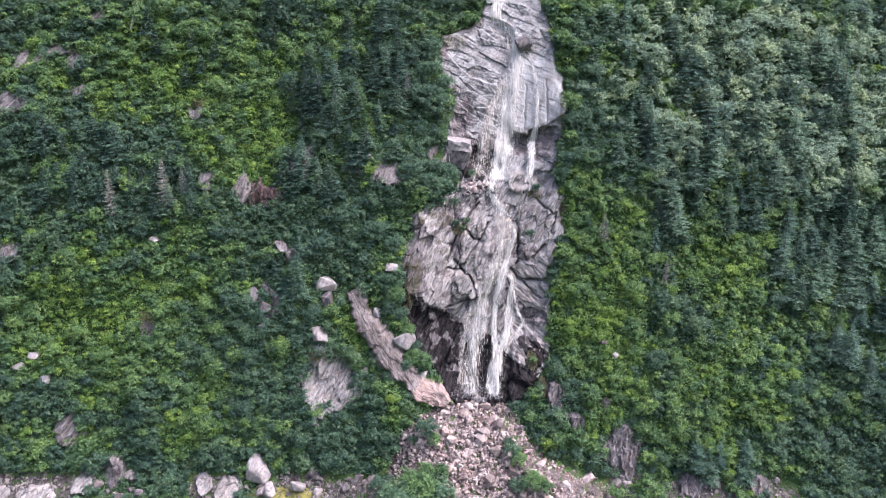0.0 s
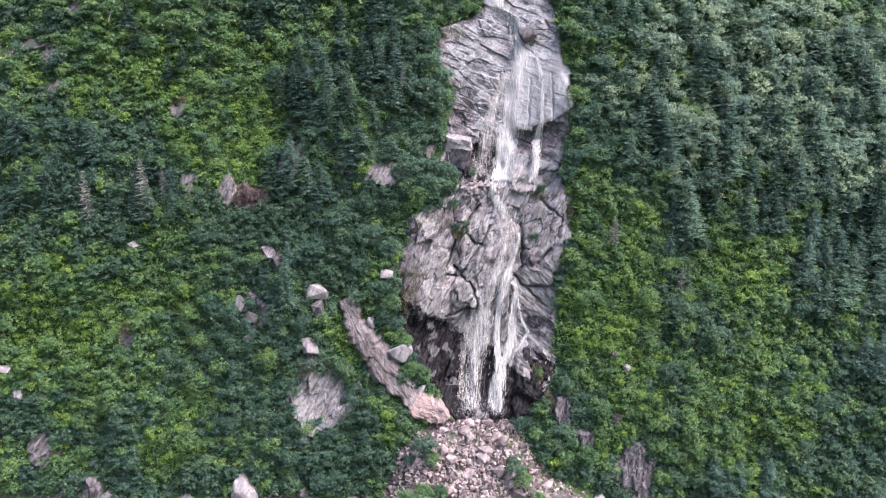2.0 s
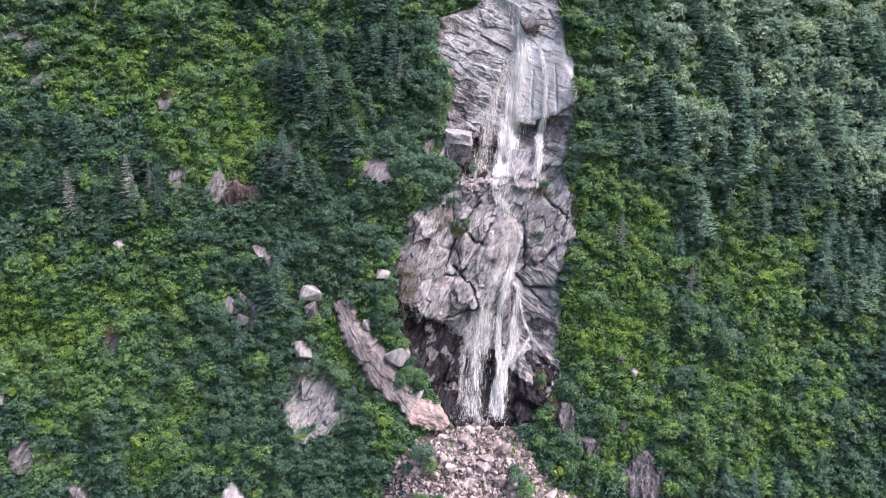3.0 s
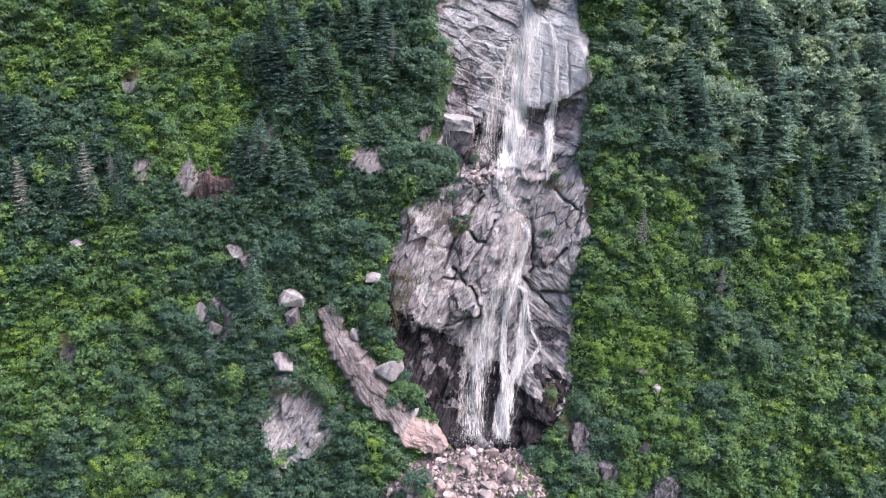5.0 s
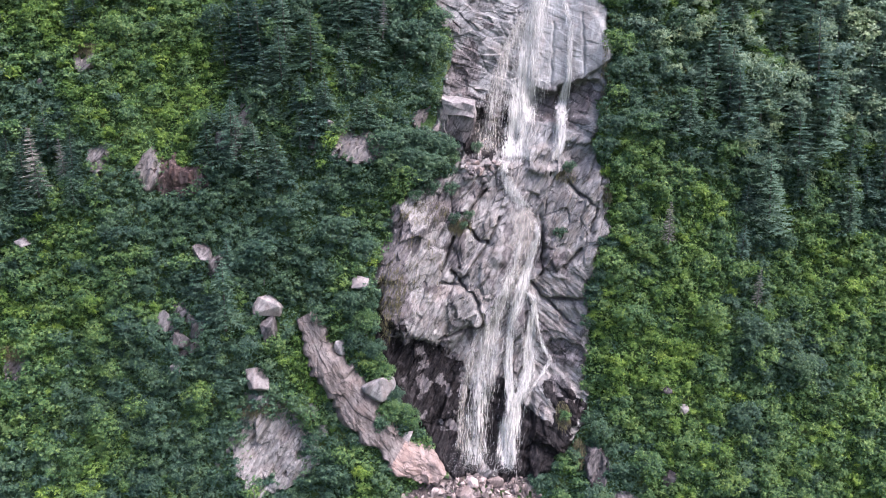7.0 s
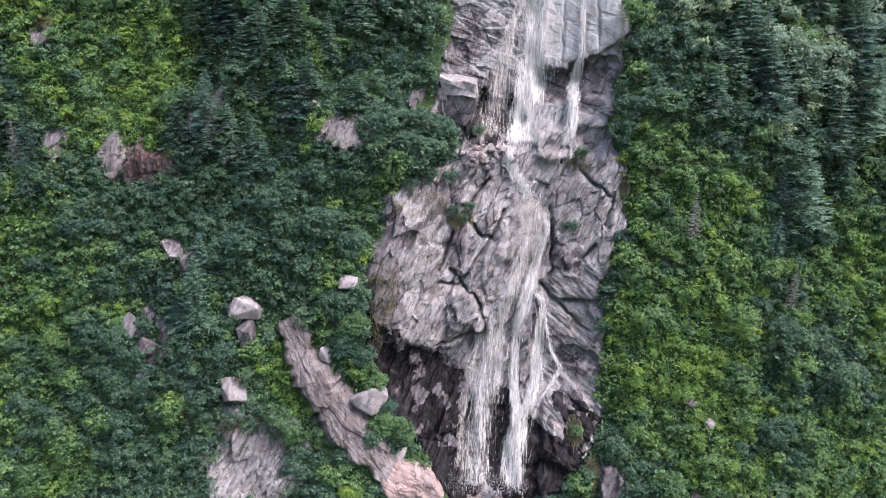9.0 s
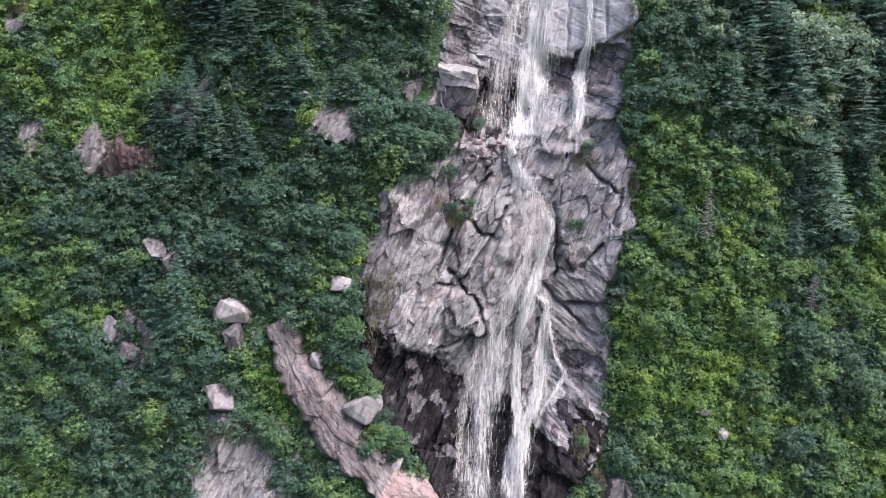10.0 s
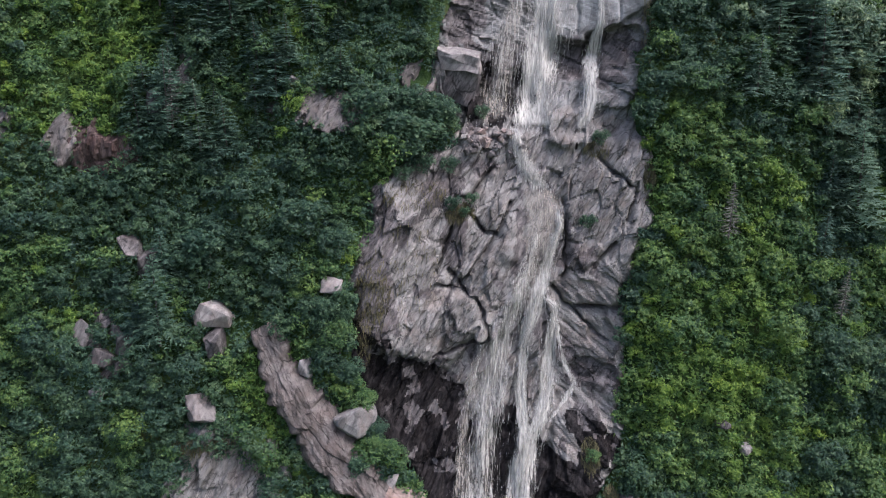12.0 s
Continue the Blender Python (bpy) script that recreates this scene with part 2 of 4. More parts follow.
def mesh_np(name, verts, faces, mats, parent=None, smooth=False, index=None, tone=None, edge=None):
    """A mesh object from arrays of corners and of faces with a fixed number of corners each."""
    verts, faces = np.asarray(verts, np.float32), np.asarray(faces, np.int32)
    me = bpy.data.meshes.new(name)
    k = faces.shape[1]
    me.vertices.add(len(verts))
    me.vertices.foreach_set("co", verts.ravel())
    me.loops.add(faces.size)
    me.loops.foreach_set("vertex_index", faces.ravel())
    me.polygons.add(len(faces))
    me.polygons.foreach_set("loop_start", np.arange(0, faces.size, k, dtype=np.int32))
    me.polygons.foreach_set("use_smooth", np.full(len(faces), smooth))
    for m in mats if isinstance(mats, (list, tuple)) else [mats]:
        me.materials.append(m)
    if index is not None:
        me.polygons.foreach_set("material_index", index.astype(np.int32))
    if tone is not None:
        me.attributes.new("tone", "FLOAT", "FACE").data.foreach_set("value", np.asarray(tone, np.float32))
    if edge is not None:
        me.attributes.new("edge", "FLOAT", "POINT").data.foreach_set("value", np.asarray(edge, np.float32))
    me.update(calc_edges=True)
    ob = new(name, me)
    if parent is not None:
        ob.parent = parent
    return ob


def grid_faces(rows, cols):
    i = np.arange(rows * cols).reshape(rows, cols)
    return np.stack([i[:-1, :-1], i[:-1, 1:], i[1:, 1:], i[1:, :-1]], -1).reshape(-1, 4)


TABLE = np.random.default_rng(3).random((256, 256))


def vnoise(u, v):
    """Smooth noise from -1 to 1, one bump a unit."""
    iu, iv = np.floor(u).astype(int), np.floor(v).astype(int)
    fu, fv = u - iu, v - iv
    fu, fv = fu * fu * (3 - 2 * fu), fv * fv * (3 - 2 * fv)
    t = lambda a, b: TABLE[a % 256, b % 256]
    return 2 * ((t(iu, iv) * (1 - fu) + t(iu + 1, iv) * fu) * (1 - fv) + (t(iu, iv + 1) * (1 - fu) + t(iu + 1, iv + 1) * fu) * fv) - 1


def fbm(u, v, octaves=4):
    return sum(vnoise(u * 2**k + 17.3 * k, v * 2**k + 9.1 * k) * 0.5**k for k in range(octaves))


def facets(u, v, seed):
    """Cells of broken rock: each lies at its own depth and tilt, with a groove along some of its edges."""
    iu, iv = np.floor(u).astype(int), np.floor(v).astype(int)
    f1, f2 = np.full(u.shape, 9.0), np.full(u.shape, 9.0)
    h1, h2 = np.zeros(u.shape), np.zeros(u.shape)
    for i in (-1, 0, 1):
        for j in (-1, 0, 1):
            p, q = iu + i + seed * 31, iv + j + seed * 57
            x = iu + i + 0.1 + 0.8 * TABLE[p % 256, q % 256] - u
            y = iv + j + 0.1 + 0.8 * TABLE[(p + 91) % 256, (q + 37) % 256] - v
            d = np.hypot(x, y)
            a = TABLE[(p + 13) % 256, (q + 151) % 256] - 0.5
            b = TABLE[(p + 77) % 256, (q + 11) % 256] - 0.5
            c = TABLE[(p + 29) % 256, (q + 201) % 256] - 0.5
            height = 0.7 * a + 2.2 * (b * x + c * y)
            near, second = d < f1, (d >= f1) & (d < f2)
            h2 = np.where(near, h1, np.where(second, height, h2))
            f2 = np.where(near, f1, np.where(second, d, f2))
            h1, f1 = np.where(near, height, h1), np.where(near, d, f1)
    gap = f2 - f1
    mixed = 0.5 * np.clip(1 - gap / 0.05, 0, 1)
    crack = np.clip(0.35 + 1.6 * vnoise(u * 0.8 + seed, v * 0.5), 0, 1)
    return h1 * (1 - mixed) + h2 * mixed - 0.35 * crack * np.clip(1 - gap / 0.07, 0, 1)


def unit(v):
    return v / np.maximum(np.linalg.norm(v, axis=-1, keepdims=True), 1e-6)


def step(v, width):
    return 1 / (1 + np.exp(-np.clip(v / width, -40, 40)))


PROFILE_Z = [-3.2, 0, 12, 24, 36, 50, 64, 80, 100, 140]
PROFILE_Y = [127.5, 130.5, 133.5, 137.5, 140.5, 145, 151.5, 159.5, 172, 200]


def slope_y(x, z):
    """How far ahead the hillside stands at x and height z."""
    far = np.clip((x - 30) / 45, 0, 2)
    gully = np.exp(-(((x - 8) / 11.0) ** 4)) * np.interp(z, [8, 24, 40, 60, 85], [0.0, 3.0, 3.0, 3.5, 2.0])
    return np.interp(z, PROFILE_Z, PROFILE_Y) + far * np.clip((z - 15) / 25, 0, 1) * 4.0 + gully


# Edges of the bare rock round the fall, and of the scree below it, by height.
EDGE_Z = [11, 13, 15.2, 21, 26.8, 35.5, 40.2, 43.8, 45.8, 47.5, 49, 52.3, 56.7, 62.5, 66, 71, 74.4, 76.5, 78.2, 84]
EDGE_L = [4, 1.6, 0.1, -3.9, -6.9, -7.2, -5.1, -5.0, -2, 2.6, 2.9, 0.8, 0.6, 2.1, 0, -0.9, -0.4, 5.5, 7.3, 8.7]
RIGHT_Z = [11, 12.2, 14.4, 18.2, 22.8, 35.4, 40.4, 45.2, 48, 51.8, 55.6, 62.9, 66.3, 71.2, 77.2, 84]
EDGE_R = [10, 12.6, 15.1, 17.6, 18.1, 18.5, 20.1, 21.1, 19.9, 19.3, 20.5, 21.2, 20.3, 19.8, 18.5, 15.5]
SCREE_Z = [-3.3, 0, 4, 8, 10.5, 12.5, 13.6]
SCREE_L = [-14, -9.5, -8.5, -7.2, -4.0, 1.5, 3]
SCREE_R = [31, 27, 18, 14.5, 12.5, 11.5, 10]


def cliff_inside(x, z):
    """Metres inside the bare rock's edge (minus: outside)."""
    wob = 0.5 * vnoise(x * 0.7, z * 0.7)
    side = np.minimum(x - np.interp(z, EDGE_Z, EDGE_L), np.interp(z, RIGHT_Z, EDGE_R) - x)
    return np.minimum(side, z - 12.3) + wob


def scree_inside(x, z):
    side = np.minimum(x - np.interp(z, SCREE_Z, SCREE_L), np.interp(z, SCREE_Z, SCREE_R) - x)
    return np.minimum(side, 13.6 - z) + 0.6 * vnoise(x * 0.8 + 5, z * 0.8)


def ground_y(x, z):
    """The hillside with its hollows; it sinks behind the bare rock and swells under the scree."""
    y = slope_y(x, z) + 0.9 * fbm(x * 0.12, z * 0.12 + 40, 3)
    y = y + 4.5 * step(cliff_inside(x, z) - 0.05, 0.15) + 5 * step(cliff_inside(x, z) - 2.0, 0.2)
    heap = np.clip(scree_inside(x, z) / 5, 0, 1)
    return y - heap * np.interp(z, [-3.2, 2, 9, 13.6], [5, 4.5, 2.5, 0.4])


def dist_line(x, z, pts):
    d = np.full(np.shape(x), 99.0)
    for (ax, az), (bx, bz) in zip(pts, pts[1:]):
        wx, wz = bx - ax, bz - az
        t = np.clip(((x - ax) * wx + (z - az) * wz) / (wx * wx + wz * wz), 0, 1)
        d = np.minimum(d, np.hypot(x - ax - t * wx, z - az - t * wz))
    return d


CRACKS = [
    [(3.4, 41.8), (4.8, 40.0), (6.4, 39.3)],
    [(7.9, 42.5), (6.4, 39.3), (3.0, 34.8)],
    [(1.8, 36.0), (3.0, 34.8), (4.7, 33.0), (5.6, 31.1), (5.8, 29.6)],
    [(0.5, 34.6), (3.5, 34.3)],
    [(5.8, 29.6), (2.2, 28.4), (0.3, 27.8)],
    [(11.2, 43.5), (12.6, 42.2), (13.2, 40.9), (13.1, 35.8)],
    [(11.9, 34.4), (13.8, 32.4), (15.8, 30.4), (17.6, 29.7)],
    [(16.3, 46.8), (19.4, 44.2)],
    [(14.1, 32.7), (18.5, 32.7)],
    [(5.9, 45.3), (4.0, 42.9), (2.3, 42.7)],
    [(17.7, 38.9), (15.9, 36.6)],
    [(18.9, 41.1), (19.7, 43.5)],
    [(2.1, 40.0), (0.5, 35.8)],
    [(14.4, 58.2), (14.7, 66.0)],
    [(18.4, 59.6), (18.2, 67.0)],
]
# Bosses of rock: x, z, half width, half height, metres proud, squareness.
BOSSES = [
    (13.2, 49.4, 2.7, 2.0, 0.8, 2), (1.0, 36.0, 8.0, 8.0, 1.0, 3), (10.6, 31.0, 1.5, 3.4, 0.7, 2),
    (16.5, 42.0, 3.4, 5.0, 0.6, 3), (15.6, 35.2, 2.6, 2.2, 0.5, 4), (5.5, 67.0, 4.5, 4.5, 0.5, 2),
    (14.6, 19.5, 2.6, 4.0, 0.8, 3), (9.6, 40.0, 2.9, 3.8, 0.6, 2), (15.0, 75.0, 2.5, 3.0, 1.0, 2), (3.6, 31.7, 2.1, 2.2, 0.6, 4),
    (7.4, 36.0, 2.0, 3.0, 0.4, 5), (17.4, 53.0, 2.6, 1.6, 0.7, 3),
]
# Hollows: x, z, half width, half height, metres deep.
HOLLOWS = [
    (5.0, 53.2, 1.0, 1.8, 1.2), (7.6, 52.0, 3.0, 2.2, 1.0), (14.0, 55.6, 2.6, 1.9, 1.3), (18.0, 57.2, 2.8, 1.6, 1.1), (2.6, 58.6, 1.1, 1.5, 0.6),
    (15.8, 26.8, 2.0, 1.0, 0.7), (10.9, 17.0, 1.2, 3.0, 0.8), (7.2, 17.5, 1.6, 3.4, 1.0), (11.5, 29.0, 0.7, 2.0, 0.5), (11.9, 74.2, 0.9, 1.0, 0.8),
]


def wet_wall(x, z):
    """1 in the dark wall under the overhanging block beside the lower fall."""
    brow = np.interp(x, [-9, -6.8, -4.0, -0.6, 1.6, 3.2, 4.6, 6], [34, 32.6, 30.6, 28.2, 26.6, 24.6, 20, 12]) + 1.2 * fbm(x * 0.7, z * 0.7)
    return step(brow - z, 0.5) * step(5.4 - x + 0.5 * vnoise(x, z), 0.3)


def cliff_y(x, z):
    """The bare rock: bosses, overhangs, joints and broken faces."""
    y = slope_y(x, z)
    y = y + 1.4 * step(z - 48.7 - 0.4 * vnoise(x * 0.8, z), 0.25) * np.exp(-((z - 49) / 16.0) ** 2) - 0.4
    for bx, bz, rx, rz, a, p in BOSSES:
        r = np.abs((x - bx) / rx) ** p + np.abs((z - bz) / rz) ** p
        y = y - a * step(1 - r + 0.3 * vnoise(x * 0.9 + bx, z * 0.9), 0.16)
    for bx, bz, rx, rz, a in HOLLOWS:
        r = ((x - bx) / rx) ** 4 + ((z - bz) / rz) ** 4
        y = y + a * step(1 - r + 1.2 * vnoise(x * 0.9 + bx, z * 0.9), 0.2)
    wall = wet_wall(x, z) * step(cliff_inside(x, z) - 0.7, 0.3)
    y = y + wall * np.interp(z, [12, 18, 26, 33], [0.2, 0.5, 0.6, 0.4])
    slab = step(z - np.interp(x, [12, 14, 18, 21.5], [57.4, 57.2, 58.6, 61.4]) - 0.3 * vnoise(x, z * 0.3), 0.12) * step(x - 11.6, 0.3) * step(70 - z, 1)
    y = y - 0.9 * slab
    calm = 1 - 0.75 * slab * step(x - 12.2, 0.3)
    for bx, bz, rx, rz in ((9.6, 40.2, 2.6, 3.5), (10.6, 31, 1.2, 3), (7.4, 36.0, 1.8, 2.6)):
        calm = calm * (1 - 0.65 * step(1 - ((x - bx) / rx) ** 2 - ((z - bz) / rz) ** 2, 0.1))
    wx, wz = x + 0.10 * vnoise(x * 0.7, z * 0.7), z + 0.10 * vnoise(x * 0.7 + 9, z * 0.7)
    c, s = math.cos(radians(60)), math.sin(radians(60))
    u, v = wx * c + wz * s, -wx * s + wz * c
    lean = step(x - 12.5 - 1.5 * vnoise(x * 0.3, z * 0.3), 0.2) * step(37 - z - 1.5 * vnoise(x * 0.3 + 4, z * 0.3), 0.2)
    c2, s2 = math.cos(radians(-38)), math.sin(radians(-38))
    u2, v2 = wx * c2 + wz * s2, -wx * s2 + wz * c2
    c3, s3 = math.cos(radians(-22)), math.sin(radians(-22))
    high = step(z - 52 - 2 * vnoise(x * 0.3, z * 0.3), 0.2)
    u3, v3 = wx * c3 + wz * s3, -wx * s3 + wz * c3
    rough = 0
    for a, b, amp, seed in ((5.6, 2.2, 0.80, 1), (3.2, 0.95, 0.42, 2), (1.9, 0.42, 0.17, 3), (0.8, 0.22, 0.06, 4)):
        rough = rough + amp * (facets(u / a, v / b, seed) * (1 - lean) * (1 - high) + 0.6 * facets(u2 / a, v2 / b, seed + 4) * lean * (1 - high) + 0.6 * facets(u3 / a, v3 / b, seed + 8) * high)
    y = y - calm * (rough + 0.05 * fbm(x * 1.6, z * 1.6, 3))
    sway = 0.2 * vnoise(x * 1.3, z * 1.3)
    deep = np.where(z > 56, 0.2, 0.95)
    for line in CRACKS:
        d = dist_line(x + sway, z + sway, line)
        y = y + deep * np.exp(-((d / 0.16) ** 2)) + 0.25 * deep * np.exp(-((d / 0.5) ** 2))
    return y + 3.0 * step(-cliff_inside(x, z) - 0.9, 0.35)


def put(x, z):
    return Vector((x, float(ground_y(np.array(x), np.array(z))), z))


# ---- ground ----


def make_ground():
    xs = np.concatenate([[-4000, -1500, -600, -300, -200], np.arange(-150, 150.1, 1.25), [200, 300, 600, 1500, 4000]])
    low = [(-4000, -3.3), (-1500, -3.3), (-400, -3.3), (0, -3.3), (80, -3.3), (110, -3.3), (119, -3.3), (124, -3.25)]
    zs = np.concatenate([np.arange(-3.2, 90, 0.9), np.arange(90, 140, 4)])
    rows = [np.stack([xs, np.full(xs.shape, y), np.full(xs.shape, z) + (0.25 * fbm(xs * 0.3, xs * 0 + y) if y > 100 else 0)], -1) for y, z in low]
    flat = np.clip(xs, -160, 160)
    rows += [np.stack([xs, np.maximum(ground_y(flat, np.full(xs.shape, z)), 124.5 + 0.01 * k), np.full(xs.shape, z)], -1) for k, z in enumerate(zs)]
    rows += [np.stack([xs, np.full(xs.shape, y), np.full(xs.shape, z)], -1) for y, z in ((240, 148), (320, 158), (900, 175), (4000, 190))]
    V = np.stack(rows)
    ob = mesh_np("ground", V.reshape(-1, 3), grid_faces(*V.shape[:2]), SOIL, smooth=True)
    tagged(ob, "steep mossy hillside and river flat under the shrubs", "hillside", kind="structure")


make_ground()


def make_cliff():
    xs, zs = np.arange(-9.5, 24.01, 0.125), np.arange(11.5, 88, 0.15)
    X, Z = np.meshgrid(xs, zs)
    Y = cliff_y(X, Z)
    V = np.stack([X, Y, Z], -1)
    F = grid_faces(*X.shape)
    inside = cliff_inside(X, Z).ravel()
    keep = (inside[F] > -2.2).all(1)
    F = F[keep]
    cx, cz = X.ravel()[F].mean(1), Z.ravel()[F].mean(1)
    # Wet wall; the brow's shade is put into the same near-black colour.
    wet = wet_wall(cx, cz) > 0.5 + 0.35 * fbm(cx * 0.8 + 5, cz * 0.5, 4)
    # The two ellipses near z 53 paint in cave and recess shade.
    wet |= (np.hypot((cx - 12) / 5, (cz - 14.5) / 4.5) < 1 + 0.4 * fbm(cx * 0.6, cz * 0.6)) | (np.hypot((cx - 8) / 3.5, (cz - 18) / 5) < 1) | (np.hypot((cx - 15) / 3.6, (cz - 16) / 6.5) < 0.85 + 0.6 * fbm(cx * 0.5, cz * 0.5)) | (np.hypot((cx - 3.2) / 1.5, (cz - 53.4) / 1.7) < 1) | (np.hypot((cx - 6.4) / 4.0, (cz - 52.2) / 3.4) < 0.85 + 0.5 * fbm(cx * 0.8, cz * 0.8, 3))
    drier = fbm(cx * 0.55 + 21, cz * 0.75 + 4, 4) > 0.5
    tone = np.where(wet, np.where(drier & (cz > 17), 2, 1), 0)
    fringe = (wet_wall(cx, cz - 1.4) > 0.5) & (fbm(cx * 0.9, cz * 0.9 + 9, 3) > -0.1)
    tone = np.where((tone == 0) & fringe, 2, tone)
    # Hollows get darker rock, their shade put into the colour.
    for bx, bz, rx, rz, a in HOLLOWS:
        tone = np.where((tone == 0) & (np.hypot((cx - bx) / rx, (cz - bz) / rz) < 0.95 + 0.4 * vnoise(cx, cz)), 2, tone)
    # Darker patches; under the slab and behind the falls they paint shade.
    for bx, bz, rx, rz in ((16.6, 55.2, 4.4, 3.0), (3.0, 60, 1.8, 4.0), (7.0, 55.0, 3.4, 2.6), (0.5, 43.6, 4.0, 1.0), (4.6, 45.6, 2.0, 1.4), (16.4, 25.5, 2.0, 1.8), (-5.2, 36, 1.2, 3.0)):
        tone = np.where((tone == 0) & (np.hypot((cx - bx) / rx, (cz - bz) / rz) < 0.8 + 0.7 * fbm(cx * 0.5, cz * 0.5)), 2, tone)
    patchy = fbm(cx * 0.45 + 3, cz * 0.35, 5) > np.where(cx < 5, 0.42, 0.6)
    tone = np.where((tone == 0) & patchy & ((cz < 46) | (cx < 7)), 2, tone)
    tone = np.where((tone == 0) & (cx < -3.4 + 1.6 * fbm(cx * 0.6, cz * 0.6 + 30, 3)) & (cz < 41), 2, tone)
    lean = (cx > 12.5 + 1.5 * vnoise(cx * 0.3, cz * 0.3)) & (cz < 37 + 1.5 * vnoise(cx * 0.3 + 4, cz * 0.3))
    tone = np.where((tone == 0) & lean, 4, tone)
    tone = np.where((tone == 0) & (cz > 50.5 + vnoise(cx * 0.6, cz * 0.6)), 5, tone)
    bare = (cx > 12.3) & (cz > 58.5 + 0.3 * (cx - 14)) & (cz < 71)
    tone = np.where((tone == 5) & bare, 3, tone)
    used = np.unique(F)
    back = np.zeros(X.size, int)
    back[used] = np.arange(len(used))
    ob = mesh_np("rock_face", V.reshape(-1, 3)[used], back[F], [ROCK, ROCK_WET_SHADE, ROCK_DARK, ROCK_SLAB, ROCK_LEAN, ROCK_HIGH], index=tone)
    tagged(ob, "bare jointed grey-pink rock face behind the waterfall, wet and dark below", "cliff", kind="structure")


make_cliff()

# ---- water ----


def along(pts, n):
    p = np.array(pts, float)
    s = np.concatenate([[0], np.cumsum(np.hypot(np.diff(p[:, 0]), np.diff(p[:, 1])))])
    k = np.linspace(0, s[-1], n)
    return [np.interp(k, s, p[:, i]) for i in range(3)], s[-1]


def fall_y(x, z, lift):
    """Water skims the proud points of the rock and swings out over ledges. Rows run downhill."""
    y = cliff_y(x, z) - lift
    n = len(y)
    pick = np.clip(np.arange(n)[:, None] + np.arange(-3, 4), 0, n - 1)
    y = y[pick].min(1)
    pick = np.clip(np.arange(n)[:, None] + np.arange(-4, 5), 0, n - 1)
    y = y[pick].mean(1)
    for k in range(1, n):
        y[k] = np.minimum(y[k], y[k - 1] + 0.45 * np.abs(z[k] - z[k - 1]))
    return y


def stream(name, pts, ribbons, parent, veil=VEIL, wide=(0.06, 0.28), label=""):
    """One arm of the fall: a torn sheet with ribbons of white water over it. pts: x, z, width."""
    (cx, cz, w), length = along(pts, max(10, int(sum(np.hypot(b[0] - a[0], b[1] - a[1]) for a, b in zip(pts, pts[1:])) / 0.25)))
    n = len(cx)
    cols = 17
    o = np.linspace(-0.5, 0.5, cols)
    ragged = 1 + 0.25 * vnoise(cz * 0.9 + pts[0][0], cz * 0 + 2.5)
    X = cx[:, None] + o * (w * ragged)[:, None] + 0.12 * vnoise(cz[:, None] * 1.3, o * 3 + cz[:, None] * 0.3)
    Z = np.repeat(cz[:, None], cols, 1)
    Y = fall_y(X, Z, 0.12)
    rim = np.clip((np.abs(o) * 2 - 0.35) / 0.65, 0, 1) + 0.25 * vnoise(X * 1.6, Z * 0.35)
    ends = 0.8 * np.clip(1.0 - np.minimum(np.arange(n), np.arange(n)[::-1]) / 3.0, 0, 1)[:, None]
    sheet = mesh_np(name, np.stack([X, Y, Z], -1).reshape(-1, 3), grid_faces(n, cols), veil, parent, smooth=True, edge=(np.clip(rim, 0, 1) + ends).ravel())
    if label:
        tagged(sheet, label)
    V, F, base = [], [], 0
    for k in range(int(ribbons * 1.3)):
        long = int(min(n - 1, rng.uniform(6, 24)))
        a = int(rng.integers(0, max(1, n - long)))
        b = a + long
        off = np.clip(rng.normal(0, 0.26), -0.6, 0.6) + 0.03 * np.sin(np.linspace(0, long / 9, b - a) + rng.random() * 6)
        half = min(rng.uniform(*wide), 0.5 * w[a:b].mean()) * np.sin(np.linspace(0.05, math.pi - 0.05, b - a)) ** 0.8 * 0.22 * (1 + 0.5 * vnoise(cz[a:b] * 2.5, cz[a:b] * 0 + k * 0.61))
        z = cz[a:b]
        x = cx[a:b] + off * w[a:b] + 0.09 * vnoise(z * 1.1 + k * 0.2, z * 0 + k * 0.07) + 0.05 * vnoise(z * 3.1 + k, z * 0 + k * 0.37)
        y = fall_y(x, z, 0.16 + 0.25 * rng.random())
        V.append(np.stack([np.stack([x - half, y, z], -1), np.stack([x, y - 0.05, z], -1), np.stack([x + half, y, z], -1)], 1).reshape(-1, 3))
        F.append(grid_faces(b - a, 3) + base)
        base += 3 * (b - a)
    tagged(mesh_np("ribbon", np.concatenate(V), np.concatenate(F), STRAND, sheet, smooth=True), kind="stuff")
    m = ribbons * 4
    k = rng.integers(0, n, m)
    x = cx[k] + rng.normal(0, 0.3, m) * w[k]
    z = cz[k] + rng.uniform(-0.15, 0.15, m)
    p = np.stack([x, cliff_y(x, z) - 0.12 - 0.3 * rng.random(m), z], -1)
    thin = rng.uniform(0.006, 0.016, m)[:, None] * [1, 0, 0]
    V = np.stack([p - thin, p + thin, p + np.stack([rng.normal(0, 0.03, m), np.full(m, -0.05), -rng.uniform(0.3, 1.3, m)], -1)], 1).reshape(-1, 3)
    tagged(mesh_np("splash", V, np.arange(len(V)).reshape(-1, 3), FOAM, sheet), kind="stuff")


